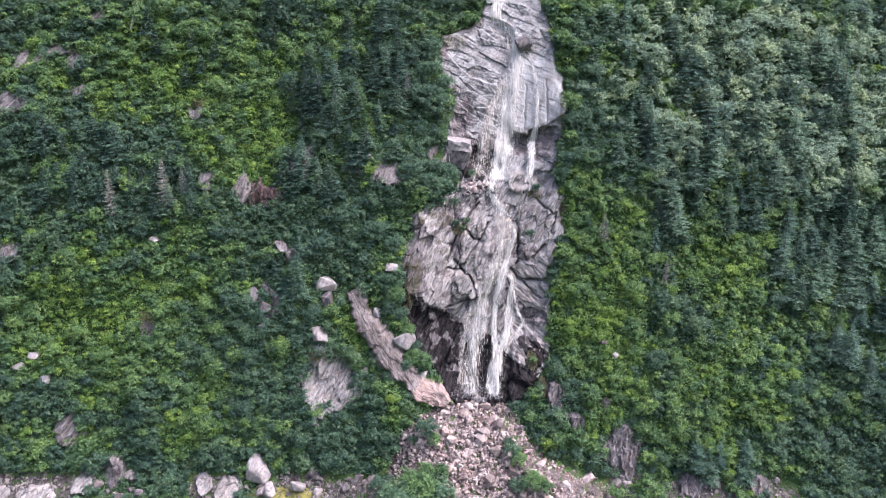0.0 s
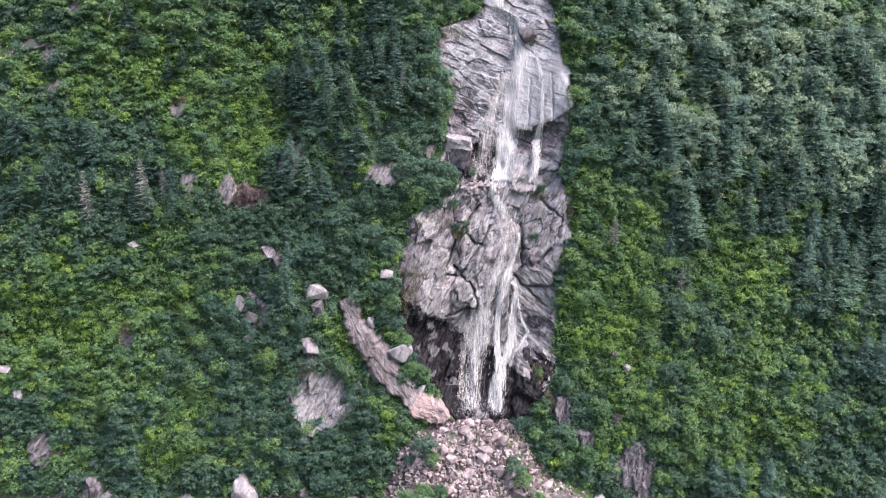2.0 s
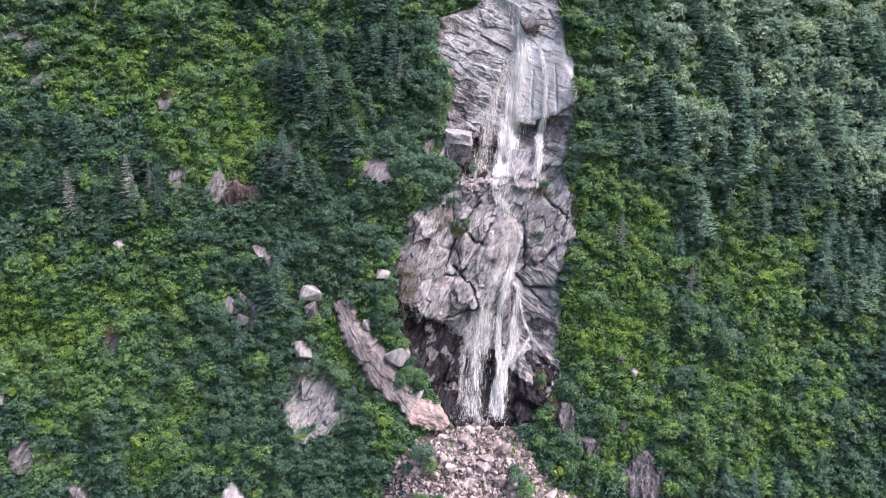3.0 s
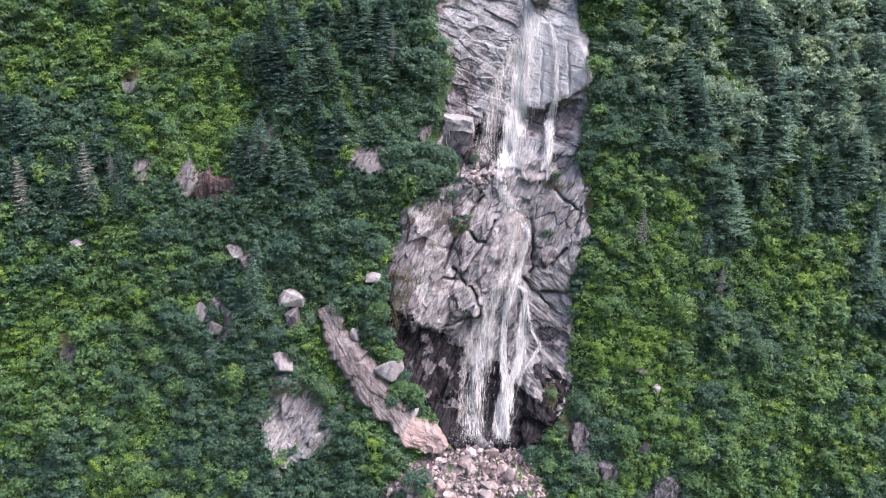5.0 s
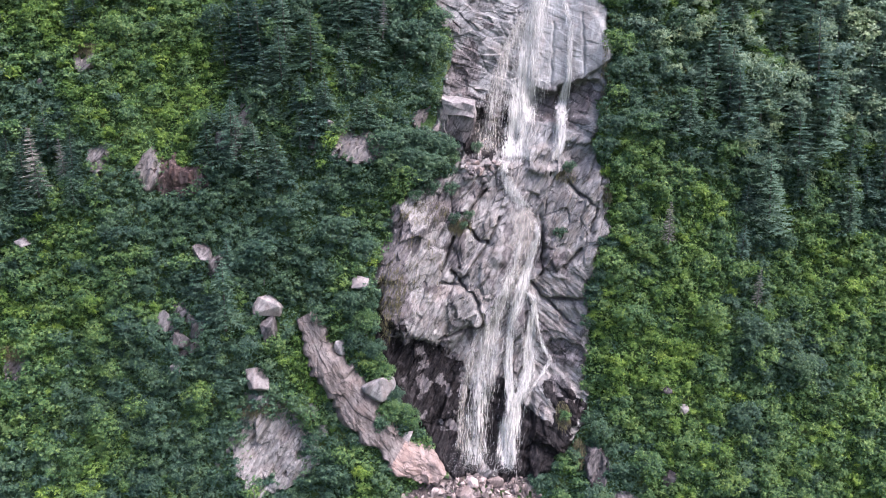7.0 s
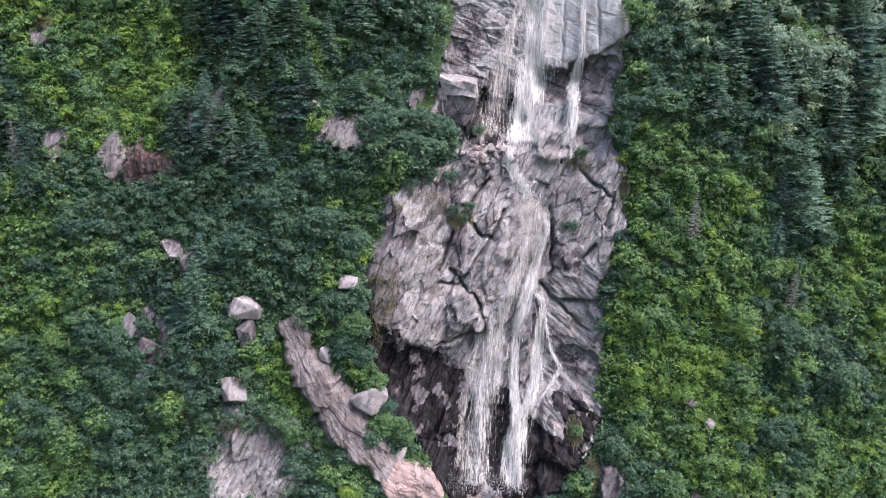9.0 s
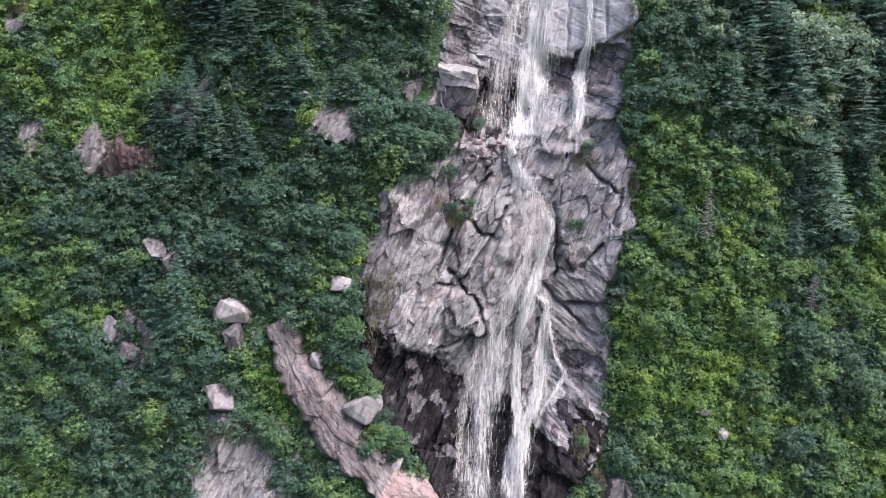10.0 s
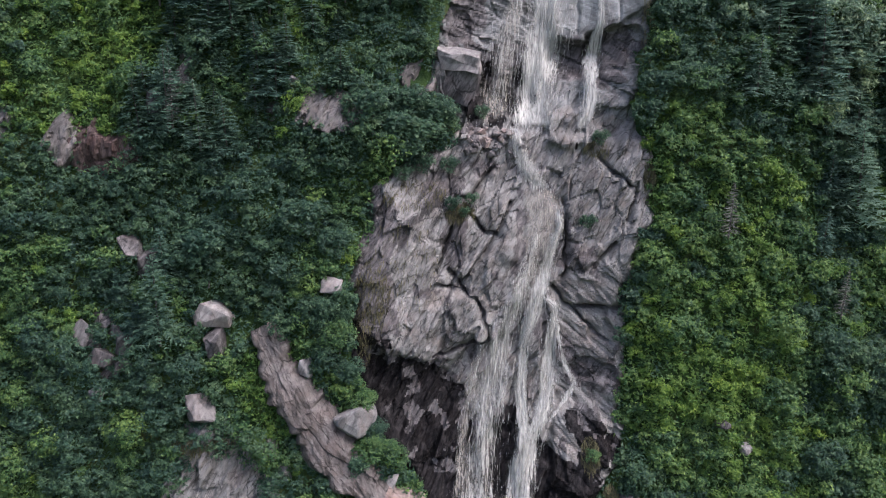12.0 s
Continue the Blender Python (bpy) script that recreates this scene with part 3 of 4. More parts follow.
def make_waterfall():
    fall = tagged(new("waterfall"), "white two-tier waterfall running down bare grey rock", "waterfall")
    stream("upper_stream", [(9.7, 83, 2.4), (9.4, 79.5, 2.4), (9.2, 78, 2.2), (11.9, 76.4, 2.0), (12.8, 73.1, 2.8), (13.0, 69.1, 3.0), (11.9, 64.1, 3.6), (11.0, 57.2, 4.6), (10.3, 51.4, 5.4), (10.0, 49.0, 5.8)], 260, fall, WATER, (0.08, 0.34))
    stream("left_fan", [(11.2, 68.1, 0.9), (8.6, 62.0, 1.8), (7.2, 57.1, 3.8), (6.5, 53, 4.6), (6.1, 49.6, 4.8)], 90, fall, VEIL, (0.06, 0.20))
    stream("right_stream", [(15.6, 70.6, 0.5), (16.7, 66.2, 0.6), (16.5, 59.3, 0.8), (16.2, 57, 1.6), (15.9, 55.2, 2.0), (15.1, 50.5, 1.8), (14.3, 49.0, 1.2)], 40, fall, WATER, (0.08, 0.3))
    stream("ledge_stream", [(8.0, 49.4, 1.6), (8.5, 47.6, 1.3), (9.0, 46.2, 1.5), (10.0, 44.6, 1.8), (11.4, 43.5, 2.2)], 60, fall, WATER, (0.10, 0.3))
    stream("slab_veil", [(11.0, 44.0, 3.0), (11.0, 42.0, 4.6), (10.6, 39.0, 4.6), (10.3, 36.5, 3.2), (9.9, 34.5, 2.8)], 6, fall, VEIL, (0.06, 0.14))
    stream("left_stream", [(10.4, 40.0, 0.7), (9.6, 37.0, 1.3), (8.6, 34.0, 2.3), (7.0, 29.8, 3.6), (5.9, 23.7, 3.6), (5.2, 19.4, 3.8), (4.8, 13.2, 4.4)], 140, fall, THIN)
    stream("middle_stream", [(12.3, 42.0, 0.8), (12.6, 40.6, 1.0), (11.4, 37.0, 1.6), (10.5, 34.0, 2.0), (9.3, 29.8, 1.2), (8.9, 24.9, 1.1), (9.4, 21.1, 1.4), (8.9, 17.3, 2.4), (8.5, 13.2, 2.8)], 90, fall, WATER)
    stream("right_arm", [(10.8, 34.0, 1.2), (12.3, 32.9, 1.0), (11.8, 28.6, 1.6), (11.3, 23.3, 2.0), (9.9, 20.5, 2.2), (9.1, 13.2, 2.4)], 80, fall, WATER)
    stream("side_trickle", [(12.4, 31.5, 0.3), (13.1, 27.5, 0.5), (14.3, 25.4, 0.5), (12.5, 22.8, 0.5), (10.9, 21.6, 0.8)], 12, fall, WATER)
    stream("left_threads", [(5.2, 29.0, 0.6), (4.2, 26.0, 1.2), (3.4, 20.0, 1.6), (3.2, 14.5, 2.0)], 22, fall, VEIL, (0.04, 0.10))
    X, K = np.meshgrid(np.linspace(1.9, 10.2, 60), np.linspace(0, 1, 16))
    Z = 14.0 - 1.6 * K + 0.2 * vnoise(X * 1.2, K * 2)
    Y = slope_y(X, np.full(X.shape, 13.5)) + 1.8 - 2.1 * K + 0.3 * fbm(X * 1.1, K * 3, 3)
    m = 14000
    x = rng.uniform(1.8, 10.2, m)
    lift = np.abs(rng.normal(0, 1.1, m))
    p = np.stack([x + rng.normal(0, 0.3, m), slope_y(x, np.full(m, 13.5)) + rng.uniform(-1.0, 2.0, m), 12.9 + lift], -1)
    t = unit(rng.normal(size=p.shape)) * rng.uniform(0.010, 0.026, m)[:, None]
    b = unit(np.cross(t, rng.normal(size=p.shape))) * 0.018
    V = np.stack([p - t, p + t, p + b], 1).reshape(-1, 3)
    tagged(mesh_np("spray", V, np.arange(len(V)).reshape(-1, 3), FOAM, fall), kind="stuff")
    mesh_np("foam", np.stack([X, Y, Z], -1).reshape(-1, 3), grid_faces(*X.shape), WATER, fall, smooth=True)


make_waterfall()

# ---- loose and bedded rock ----


def boulder_mesh(seed, mat, blocky=0.0, name="boulder", worn=True):
    r = random.Random(seed)
    bm = bmesh.new()
    for _ in range(16):
        v = Vector([r.gauss(0, 1) for _ in range(3)]).normalized()
        if blocky:
            k = max(abs(c) for c in v)
            v = v.lerp(v / k * 0.8, blocky)
        bm.verts.new(v * r.uniform(0.8, 1.05))
    hull = bmesh.ops.convex_hull(bm, input=bm.verts)
    bmesh.ops.delete(bm, geom=[g for g in {*hull["geom_interior"], *hull["geom_unused"]} if isinstance(g, bmesh.types.BMVert)], context="VERTS")
    bmesh.ops.dissolve_limit(bm, angle_limit=radians(14), verts=bm.verts, edges=bm.edges)
    bmesh.ops.bevel(bm, geom=bm.edges[:], offset=0.05 if worn else 0.03, segments=1, affect="EDGES", clamp_overlap=True)
    bmesh.ops.triangulate(bm, faces=bm.faces[:])
    if worn:
        long = [e for e in bm.edges if e.calc_length() > 0.3]
        bmesh.ops.subdivide_edges(bm, edges=long, cuts=2)
        bmesh.ops.triangulate(bm, faces=bm.faces[:])
        for v in bm.verts:
            c = v.co
            v.co = c * (1 + 0.06 * float(fbm(np.array(c.x * 2.3 + seed), np.array(c.y * 2.3 + c.z * 3.1), 3)))
    me = bpy.data.meshes.new(name)
    bm.to_mesh(me)
    bm.free()
    me.materials.append(mat)
    return me


PALE_SHAPES = [boulder_mesh(k, ROCK_PALE, 0.85) for k in range(6)]
PINK_SHAPES = [boulder_mesh(20 + k, ROCK_PINK, 0.6, worn=False) for k in range(8)]
BANK_SHAPES = [boulder_mesh(60 + k, ROCK_BANK, 0.85) for k in range(5)]
DARK_SHAPES = [boulder_mesh(40 + k, ROCK_DARK, 0.8) for k in range(4)]
CLEAR = []  # x, z, half width, half height kept free of plants


def boulder(x, z, sx, sz, shapes, label, turn=0.0, out=0.3, group="", clear=True, name="boulder", y=None):
    r = random.Random(int(x * 91 + z * 37))
    ob = new(name, shapes[r.randrange(len(shapes))])
    at = put(x, z)
    if y is not None:
        at.y = y
    at.y -= out * min(sx, sz)
    ob.matrix_world = Matrix.Translation(at) @ pose(0, 0, 0, r.uniform(-14, 14), turn, r.uniform(0, 360)) @ Matrix.Diagonal((sx * 1.2, (sx + sz) * 0.55, sz * 1.15, 1))
    tagged(ob, label, "boulder", group)
    if clear:
        CLEAR.append((x, z, sx * 0.6, sz * 0.55))
    return ob


PALE = "pale grey angular boulder lying among green shrubs"
for x, z, sx, sz, turn in (
    (-20.5, 32.2, 1.9, 1.5, 15), (-21.7, 24.0, 1.5, 1.7, 30), (-6.9, 23.3, 2.2, 1.9, 12), (-11.7, 27.8, 0.8, 1.2, -20), (-9.2, 35.5, 1.6, 0.8, 10),
    (-33.3, 30.6, 1.0, 1.7, -30), (-31.6, 25.2, 0.9, 0.9, 0), (-71.6, 19.9, 1.3, 0.7, 10), (-74.2, 18.1, 1.3, 0.7, 0), (-69.2, 16.3, 0.9, 1.0, 0),
    (30.1, 20.8, 0.7, 0.7, 0), (-3.4, 16.8, 0.9, 0.8, 30), (-51.1, 39.7, 1.5, 0.6, 5), (-50.3, 58.5, 0.6, 0.7, 0), (-13.5, 53.8, 0.7, 0.6, 0),
):
    boulder(x, z, sx, sz, PALE_SHAPES, PALE, turn)
for x, z, sx, sz, turn in (
    (-20.0, 29.8, 1.9, 1.6, 25), (-31.1, 28.3, 1.3, 1.2, 40), (-29.2, 29.8, 0.9, 1.5, 10), (-29.3, 27.6, 1.1, 0.9, -20), (-31.4, 31.6, 1.3, 0.7, 40),
    (-32.4, 29.4, 0.9, 0.7, 20), (-30.2, 30.6, 0.8, 0.8, 50), (-30.4, 26.8, 0.9, 0.7, 15), (-28.8, 38.6, 1.7, 1.5, 0), (-26.6, 37.2, 1.8, 1.3, 35), (27.9, 22.9, 0.9, 0.6, 0), (28.5, 12.9, 0.8, 1.1, 20), (-26.7, 51.6, 1.2, 1.4, 0),
):
    boulder(x, z, sx, sz, DARK_SHAPES, "dark grey angular boulder half buried in the slope", turn)
boulder(14.1, 73.4, 1.6, 1.6, DARK_SHAPES, "dark grey boulder lodged beside the upper stream", 20, 0.6, y=float(cliff_y(np.array(14.1), np.array(73.4))))


def perched_block():
    """The squarish block beside the upper fall: a pale cap that juts over a dark face."""
    r = random.Random(4)
    ob = new("perched_block")
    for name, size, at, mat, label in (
        ("body", (3.5, 2.6, 3.8), (0.25, 0.1, -0.5), ROCK_DARK, "dark undercut face"),
        ("cap", (3.9, 2.9, 1.7), (0.05, -0.1, 1.7), ROCK_PALE, "pale cap"),
        ("side_slab", (1.2, 2.8, 3.6), (-1.75, 0.0, -0.3), ROCK, "grey jointed side"),
    ):
        bm = bmesh.new()
        bmesh.ops.create_cube(bm, size=1, matrix=Matrix.Diagonal((*size, 1)))
        bmesh.ops.subdivide_edges(bm, edges=bm.edges[:], cuts=2, use_grid_fill=True)
        for v in bm.verts:
            v.co += Vector([r.uniform(-0.26, 0.26) for _ in range(3)])
            v.co.z -= 0.14 * v.co.x
        bmesh.ops.bevel(bm, geom=bm.edges[:], offset=0.05, segments=1, affect="EDGES", clamp_overlap=True)
        bmesh.ops.triangulate(bm, faces=bm.faces[:])
        me = bpy.data.meshes.new(name)
        bm.to_mesh(me)
        bm.free()
        me.materials.append(mat)
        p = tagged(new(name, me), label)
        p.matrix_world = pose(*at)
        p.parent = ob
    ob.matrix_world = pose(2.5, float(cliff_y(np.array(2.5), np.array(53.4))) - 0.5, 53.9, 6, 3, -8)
    tagged(ob, "squarish rock beside the upper fall, pale above and dark below", "boulder")


perched_block()


def outcrop(x, z, rx, rz, proud, mat, label, seed, dip=55, undercut=0.0, power=2.0):
    """Bedrock that stands out of the slope: a broken face with a shelving top and a steeper foot."""
    n = max(18, int(3 * rx / 0.2)), max(18, int(3 * rz / 0.2))
    X, Z = np.meshgrid(np.linspace(x - rx * 1.5, x + rx * 1.5, min(n[0], 80)), np.linspace(z - rz * 1.5, z + rz * 1.5, min(n[1], 80)))
    r = (np.abs((X - x) / rx) ** power + np.abs((Z - z) / rz) ** power) ** (1 / power) + 0.34 * fbm(X * 0.45 + seed * 3, Z * 0.45, 4)
    c, s = math.cos(radians(dip)), math.sin(radians(dip))
    u, v = X * c + Z * s, -X * s + Z * c
    rough = 0.75 * facets(u / 4.2, v / 1.5, seed) + 0.22 * facets(u / 2.2, v / 0.45, seed + 3) + 0.04 * fbm(X * 2, Z * 2, 2)
    shelf = np.clip((1.08 - r) / 0.16, 0, 1)
    lift = shelf * (proud * (0.75 - 0.35 * (Z - z) / rz) + 1.1 * rough - undercut * (z - Z) / rz)
    Y = ground_y(X, Z) - lift + 1.5 * np.clip(r - 1.0, 0, 0.6)
    ob = mesh_np("rock_outcrop", np.stack([X, Y, Z], -1).reshape(-1, 3), grid_faces(*X.shape), mat)
    tagged(ob, label, "rock outcrop")
    CLEAR.append((x, z, rx * 0.62, rz * 0.62))
    return ob


GREY = "streaky grey-pink bedrock slab showing through the shrubs"
outcrop(-20.0, 15.8, 5.6, 5.4, 1.2, ROCK, "large sloping slab of grey-pink bedrock among shrubs", 1, 60)
for k, (x, z, rx, rz, pr) in enumerate((
    (-78.0, 62.3, 4.4, 2.2, 1.0), (-66.0, 64.2, 1.6, 1.3, 0.7), (-67.6, 69.8, 1.6, 2.0, 0.6), (-76.0, 70.0, 3.0, 2.0, 0.6), (-71.0, 71.6, 2.4, 0.9, 0.6), (-63.8, 77.4, 1.6, 1.3, 0.6),
    (-44.9, 61.1, 1.6, 1.5, 0.8), (-76.3, 37.3, 2.4, 1.6, 0.9), (-65.5, 7.6, 2.6, 2.8, 1.0), (-51.4, 24.8, 2.0, 1.7, 0.5), (-10.2, 51.2, 3.4, 2.0, 0.9), (-1.5, 54.0, 2.4, 1.7, 0.6),
    (-24.2, 54.8, 0.9, 2.2, 0.6), (-15.5, 51.0, 0.7, 0.8, 0.5),
)):
    outcrop(x, z, rx, rz, pr, ROCK_MOSSY, GREY, 3 + k, 50 + 7 * (k % 4))
outcrop(-32.2, 47.0, 3.6, 2.5, 1.1, ROCK_RUST, "rust-red weathered rock step under overhanging shrubs", 30, 75, 0.9)
outcrop(-35.6, 48.2, 1.7, 2.2, 1.3, ROCK_MOSSY, GREY, 33, 75, 0.5)
outcrop(-42.2, 49.6, 1.4, 1.7, 1.0, ROCK_MOSSY, GREY, 31, 75)
for x, z, rx, rz, k in ((31.2, 4.4, 3.3, 4.6, 40), (22.9, 9.8, 1.9, 2.0, 41), (19.6, 13.6, 1.4, 2.6, 42), (43.8, -1.0, 2.0, 1.6, 43), (55.0, -0.6, 1.8, 2.0, 44), (-57.0, 0.3, 2.2, 2.4, 45)):
    outcrop(x, z, rx, rz, 1.3, ROCK_DARK, "dark grey bedrock wall at the foot of the slope", k, 80, 0.8)
for x, z, rx, rz, k in ((-69.4, -2.6, 3.2, 1.1, 50), (-62.8, -1.3, 1.9, 1.4, 51), (-76.0, -2.4, 1.4, 1.0, 52), (-37.2, -1.8, 2.4, 1.5, 53), (-41.4, -1.0, 1.3, 1.1, 54)):
    outcrop(x, z, rx, rz, 1.6, ROCK, "pale weathered rock ledge along the river bank", k, 35, 0.3)


def rock_rib():
    """The long bare rib that slants down to the foot of the fall."""
    pts = [(-16.2, 31.4, 2.2), (-14.2, 27.6, 3.0), (-11.9, 23.6, 4.4), (-9.3, 20.6, 4.2), (-6.0, 16.9, 3.0), (-3.0, 14.6, 3.4), (0.8, 12.9, 3.0)]
    (cx, cz, w), length = along(pts, 170)
    tx, tz = np.gradient(cx), np.gradient(cz)
    m = np.hypot(tx, tz)
    o = np.linspace(-0.62, 0.62, 44)
    w = w * (1.12 + 0.22 * vnoise(cz * 0.7, cz * 0 + 1.5))
    X = cx[:, None] + (-tz / m)[:, None] * o * w[:, None]
    Z = cz[:, None] + (tx / m)[:, None] * o * w[:, None]
    s = np.linspace(0, length, 170)[:, None] + 0 * o
    q = o * w[:, None]
    rough = 0.28 * facets(s / 5.0, q / 1.4, 9) + 0.10 * facets(s / 2.0, q / 0.4, 10) + 0.05 * fbm(s * 2, q * 2, 3)
    edge = np.clip(1 - (np.abs(o + 0.10 * vnoise(s * 0.5, s * 0) + 0.09 * vnoise(s * 1.7, s * 0 + 4 + np.sign(o))) / 0.52) ** 5, -0.6, 1) + 0 * s
    Y = ground_y(X, Z) - 1.5 * edge - np.clip(edge, 0, 1) * rough - 0.2
    ob = new("rock_rib")
    V = np.stack([X, Y, Z], -1)
    for a, b in ((0, 49), (48, 93), (92, 131), (130, 170)):
        mesh_np("slab", V[a:b].reshape(-1, 3), grid_faces(b - a, V.shape[1]), ROCK_TOE if a > 120 else ROCK_RIB, ob)
    tagged(ob, "long bare rib of grey-pink rock slanting down to the scree", "rock outcrop")
    for a, b, c in zip(cx[5::10], cz[5::10], w[5::10]):
        CLEAR.append((a, b, c * 0.38, c * 0.38))


rock_rib()
outcrop(-1.3, 13.7, 3.0, 1.7, 2.0, ROCK_TOE, "pink-brown bare slab at the top of the scree", 61, -35, 0.2)


def stone_bed(name, label, x0, x1, z0, z1, inside, mat, lift=0.08):
    """Packed small stones that cover the ground where the bigger ones lie."""
    X, Z = np.meshgrid(np.arange(x0, x1, 0.22), np.arange(z0, z1, 0.2))
    rough = 0.30 * facets(X / 0.9, Z / 0.6, 7) + 0.16 * facets(X / 0.4, Z / 0.3, 8)
    Y = ground_y(X, Z) - lift - rough
    F = grid_faces(*X.shape)
    F = F[(inside(X, Z).ravel()[F] > 0).all(1)]
    used = np.unique(F)
    back = np.zeros(X.size, int)
    back[used] = np.arange(len(used))
    ob = mesh_np(name, np.stack([X, Y, Z], -1).reshape(-1, 3)[used], back[F], mat)
    return tagged(ob, label, "stones", kind="stuff")


def bank_inside(x, z):
    """Where the river bank is bare of plants."""
    strip = np.where(x < 0, np.clip(vnoise(x * 0.15, x * 0 + 3.0) + 0.1, -1, 0.6) * 3, np.where((x > 28) & (x < 62), 0.6, -1))
    return strip - np.maximum(z + 1.0 + 0.5 * vnoise(x * 0.5, x * 0), 0)


stone_bed("scree_bed", "packed pinkish gravel, darkened for the shade between the scree blocks", -15, 32, -3.3, 13.8, lambda x, z: scree_inside(x, z) + 0.3, SHADED_GRAVEL, 0.07)
stone_bed("bank_gravel", "grey river gravel along the foot of the slope, darkened for shade between stones", -82, 62, -3.3, 0.6, bank_inside, SHADED_BANK_GRAVEL, 0.07)


def moss_bank():
    X, Z = np.meshgrid(np.arange(-34, -19, 0.25), np.arange(-3.25, -1.3, 0.15))
    r = ((X + 27) / 6.5) ** 2 + ((Z + 3.2) / 1.5) ** 2 + 0.5 * vnoise(X * 0.6, Z)
    Y = ground_y(X, Z) - 0.7 * np.clip(1.2 - r, -0.5, 0.5) - 0.12 * fbm(X * 1.5, Z * 1.5, 3)
    tagged(mesh_np("moss_bank", np.stack([X, Y, Z], -1).reshape(-1, 3), grid_faces(*X.shape), MOSS, smooth=True), "yellow-brown mossy turf on the river bank", "moss")


moss_bank()


def scatter_stones():
    """Scree: the large blocks singly, the small stones as one heap."""
    r = random.Random(11)
    big = 0
    while big < 270:
        z = r.uniform(-3.4, 13.2)
        x = r.uniform(-13, 30)
        if scree_inside(np.array(x), np.array(z)) < 0.3:
            continue
        size = min(1.15, 0.36 * r.paretovariate(2.4))
        boulder(x, z, size * r.uniform(0.9, 1.4), size * r.uniform(0.6, 1.0), PINK_SHAPES, "pinkish grey angular block in the scree below the fall", r.uniform(-40, 40), 0.3, "scree blocks", False, "scree_block")
        big += 1
    heaps = {False: [], True: []}
    shapes = []
    for me in PINK_SHAPES:
        bm = bmesh.new()
        q = random.Random(len(shapes))
        for _ in range(9):
            bm.verts.new(Vector([q.gauss(0, 1) for _ in range(3)]).normalized())
        h = bmesh.ops.convex_hull(bm, input=bm.verts)
        bm.verts.index_update()
        shapes.append((np.array([v.co for v in bm.verts]), np.array([[v.index for v in f.verts] for f in bm.faces])))
        bm.free()
    n = 0
    while n < 5200:
        z, x = r.uniform(-3.4, 13.4), r.uniform(-14, 31)
        bank = n > 3900
        if bank:
            x, z = r.uniform(-80, 60), r.uniform(-3.4, -0.2)
            if vnoise(np.array(x * 0.15), np.array(3.0)) < -0.1 or (30 < x < 40):
                continue
        elif scree_inside(np.array(x), np.array(z)) < 0:
            continue
        p, t = shapes[r.randrange(len(shapes))]
        s = r.uniform(0.14, 0.42) * (1 if r.random() < 0.8 else 1.4)
        m = np.array(pose(0, 0, 0, r.uniform(0, 360), r.uniform(0, 360), r.uniform(0, 360)).to_3x3())
        at = np.array(put(x, z)) - np.array([0, 0.1 + 0.25 * s, 0])
        heaps[bank].append(((p * [s * 1.4, s, s * 0.55]) @ m.T + at, t))
        n += 1
    for bank, name, mat, label in ((False, "scree", ROCK_PINK, "loose pinkish scree stones below the waterfall"), (True, "bank_stones", ROCK_BANK, "loose grey stones along the river bank")):
        first = np.cumsum([0] + [len(p) for p, t in heaps[bank]])
        ob = mesh_np(name, np.concatenate([p for p, t in heaps[bank]]), np.concatenate([t + k for (p, t), k in zip(heaps[bank], first)]), mat)
        tagged(ob, label, "stones", kind="stuff")
    # river bank
    boulder(-31.9, 0.9, 1.7, 3.3, PALE_SHAPES[:1], "tall pale upright block of rock on the river bank", 5, 0.6)
    boulder(-29.9, -1.6, 1.6, 1.2, PALE_SHAPES, "pale boulder at the foot of a taller block", 10, 0.9)
    boulder(-25.0, -1.2, 1.5, 1.2, PALE_SHAPES, "pale squarish boulder on the river bank", 8, 0.9)
    for k in range(46):
        x = r.choice([r.uniform(-60, -52), r.uniform(-40, -10), r.uniform(-35, -14), r.uniform(30, 60)])
        z = r.uniform(-3.0, 0.6)
        s = r.uniform(0.4, 1.0)
        boulder(x, z, s * r.uniform(0.9, 1.5), s, BANK_SHAPES if r.random() < 0.7 else DARK_SHAPES, "weathered grey boulder on the river bank", r.uniform(-30, 30), 0.5, "bank boulders")
    for k in range(48):
        x = r.uniform(3.0, 9.0)
        z = r.uniform(47.0, 49.4) - 0.12 * (x - 3)
        s = 0.16 + 0.4 * r.random() ** 2
        boulder(x, z, s * 1.2, s, PINK_SHAPES if r.random() < 0.3 else DARK_SHAPES, "reddish block of rubble on the ledge between the falls", r.uniform(-30, 30), 0.4, "ledge rubble", False, "ledge_block", float(cliff_y(np.array(x), np.array(z))))


scatter_stones()

# ---- plants ----
SLOPE_OUT = np.array([0.0, -0.87, 0.49])


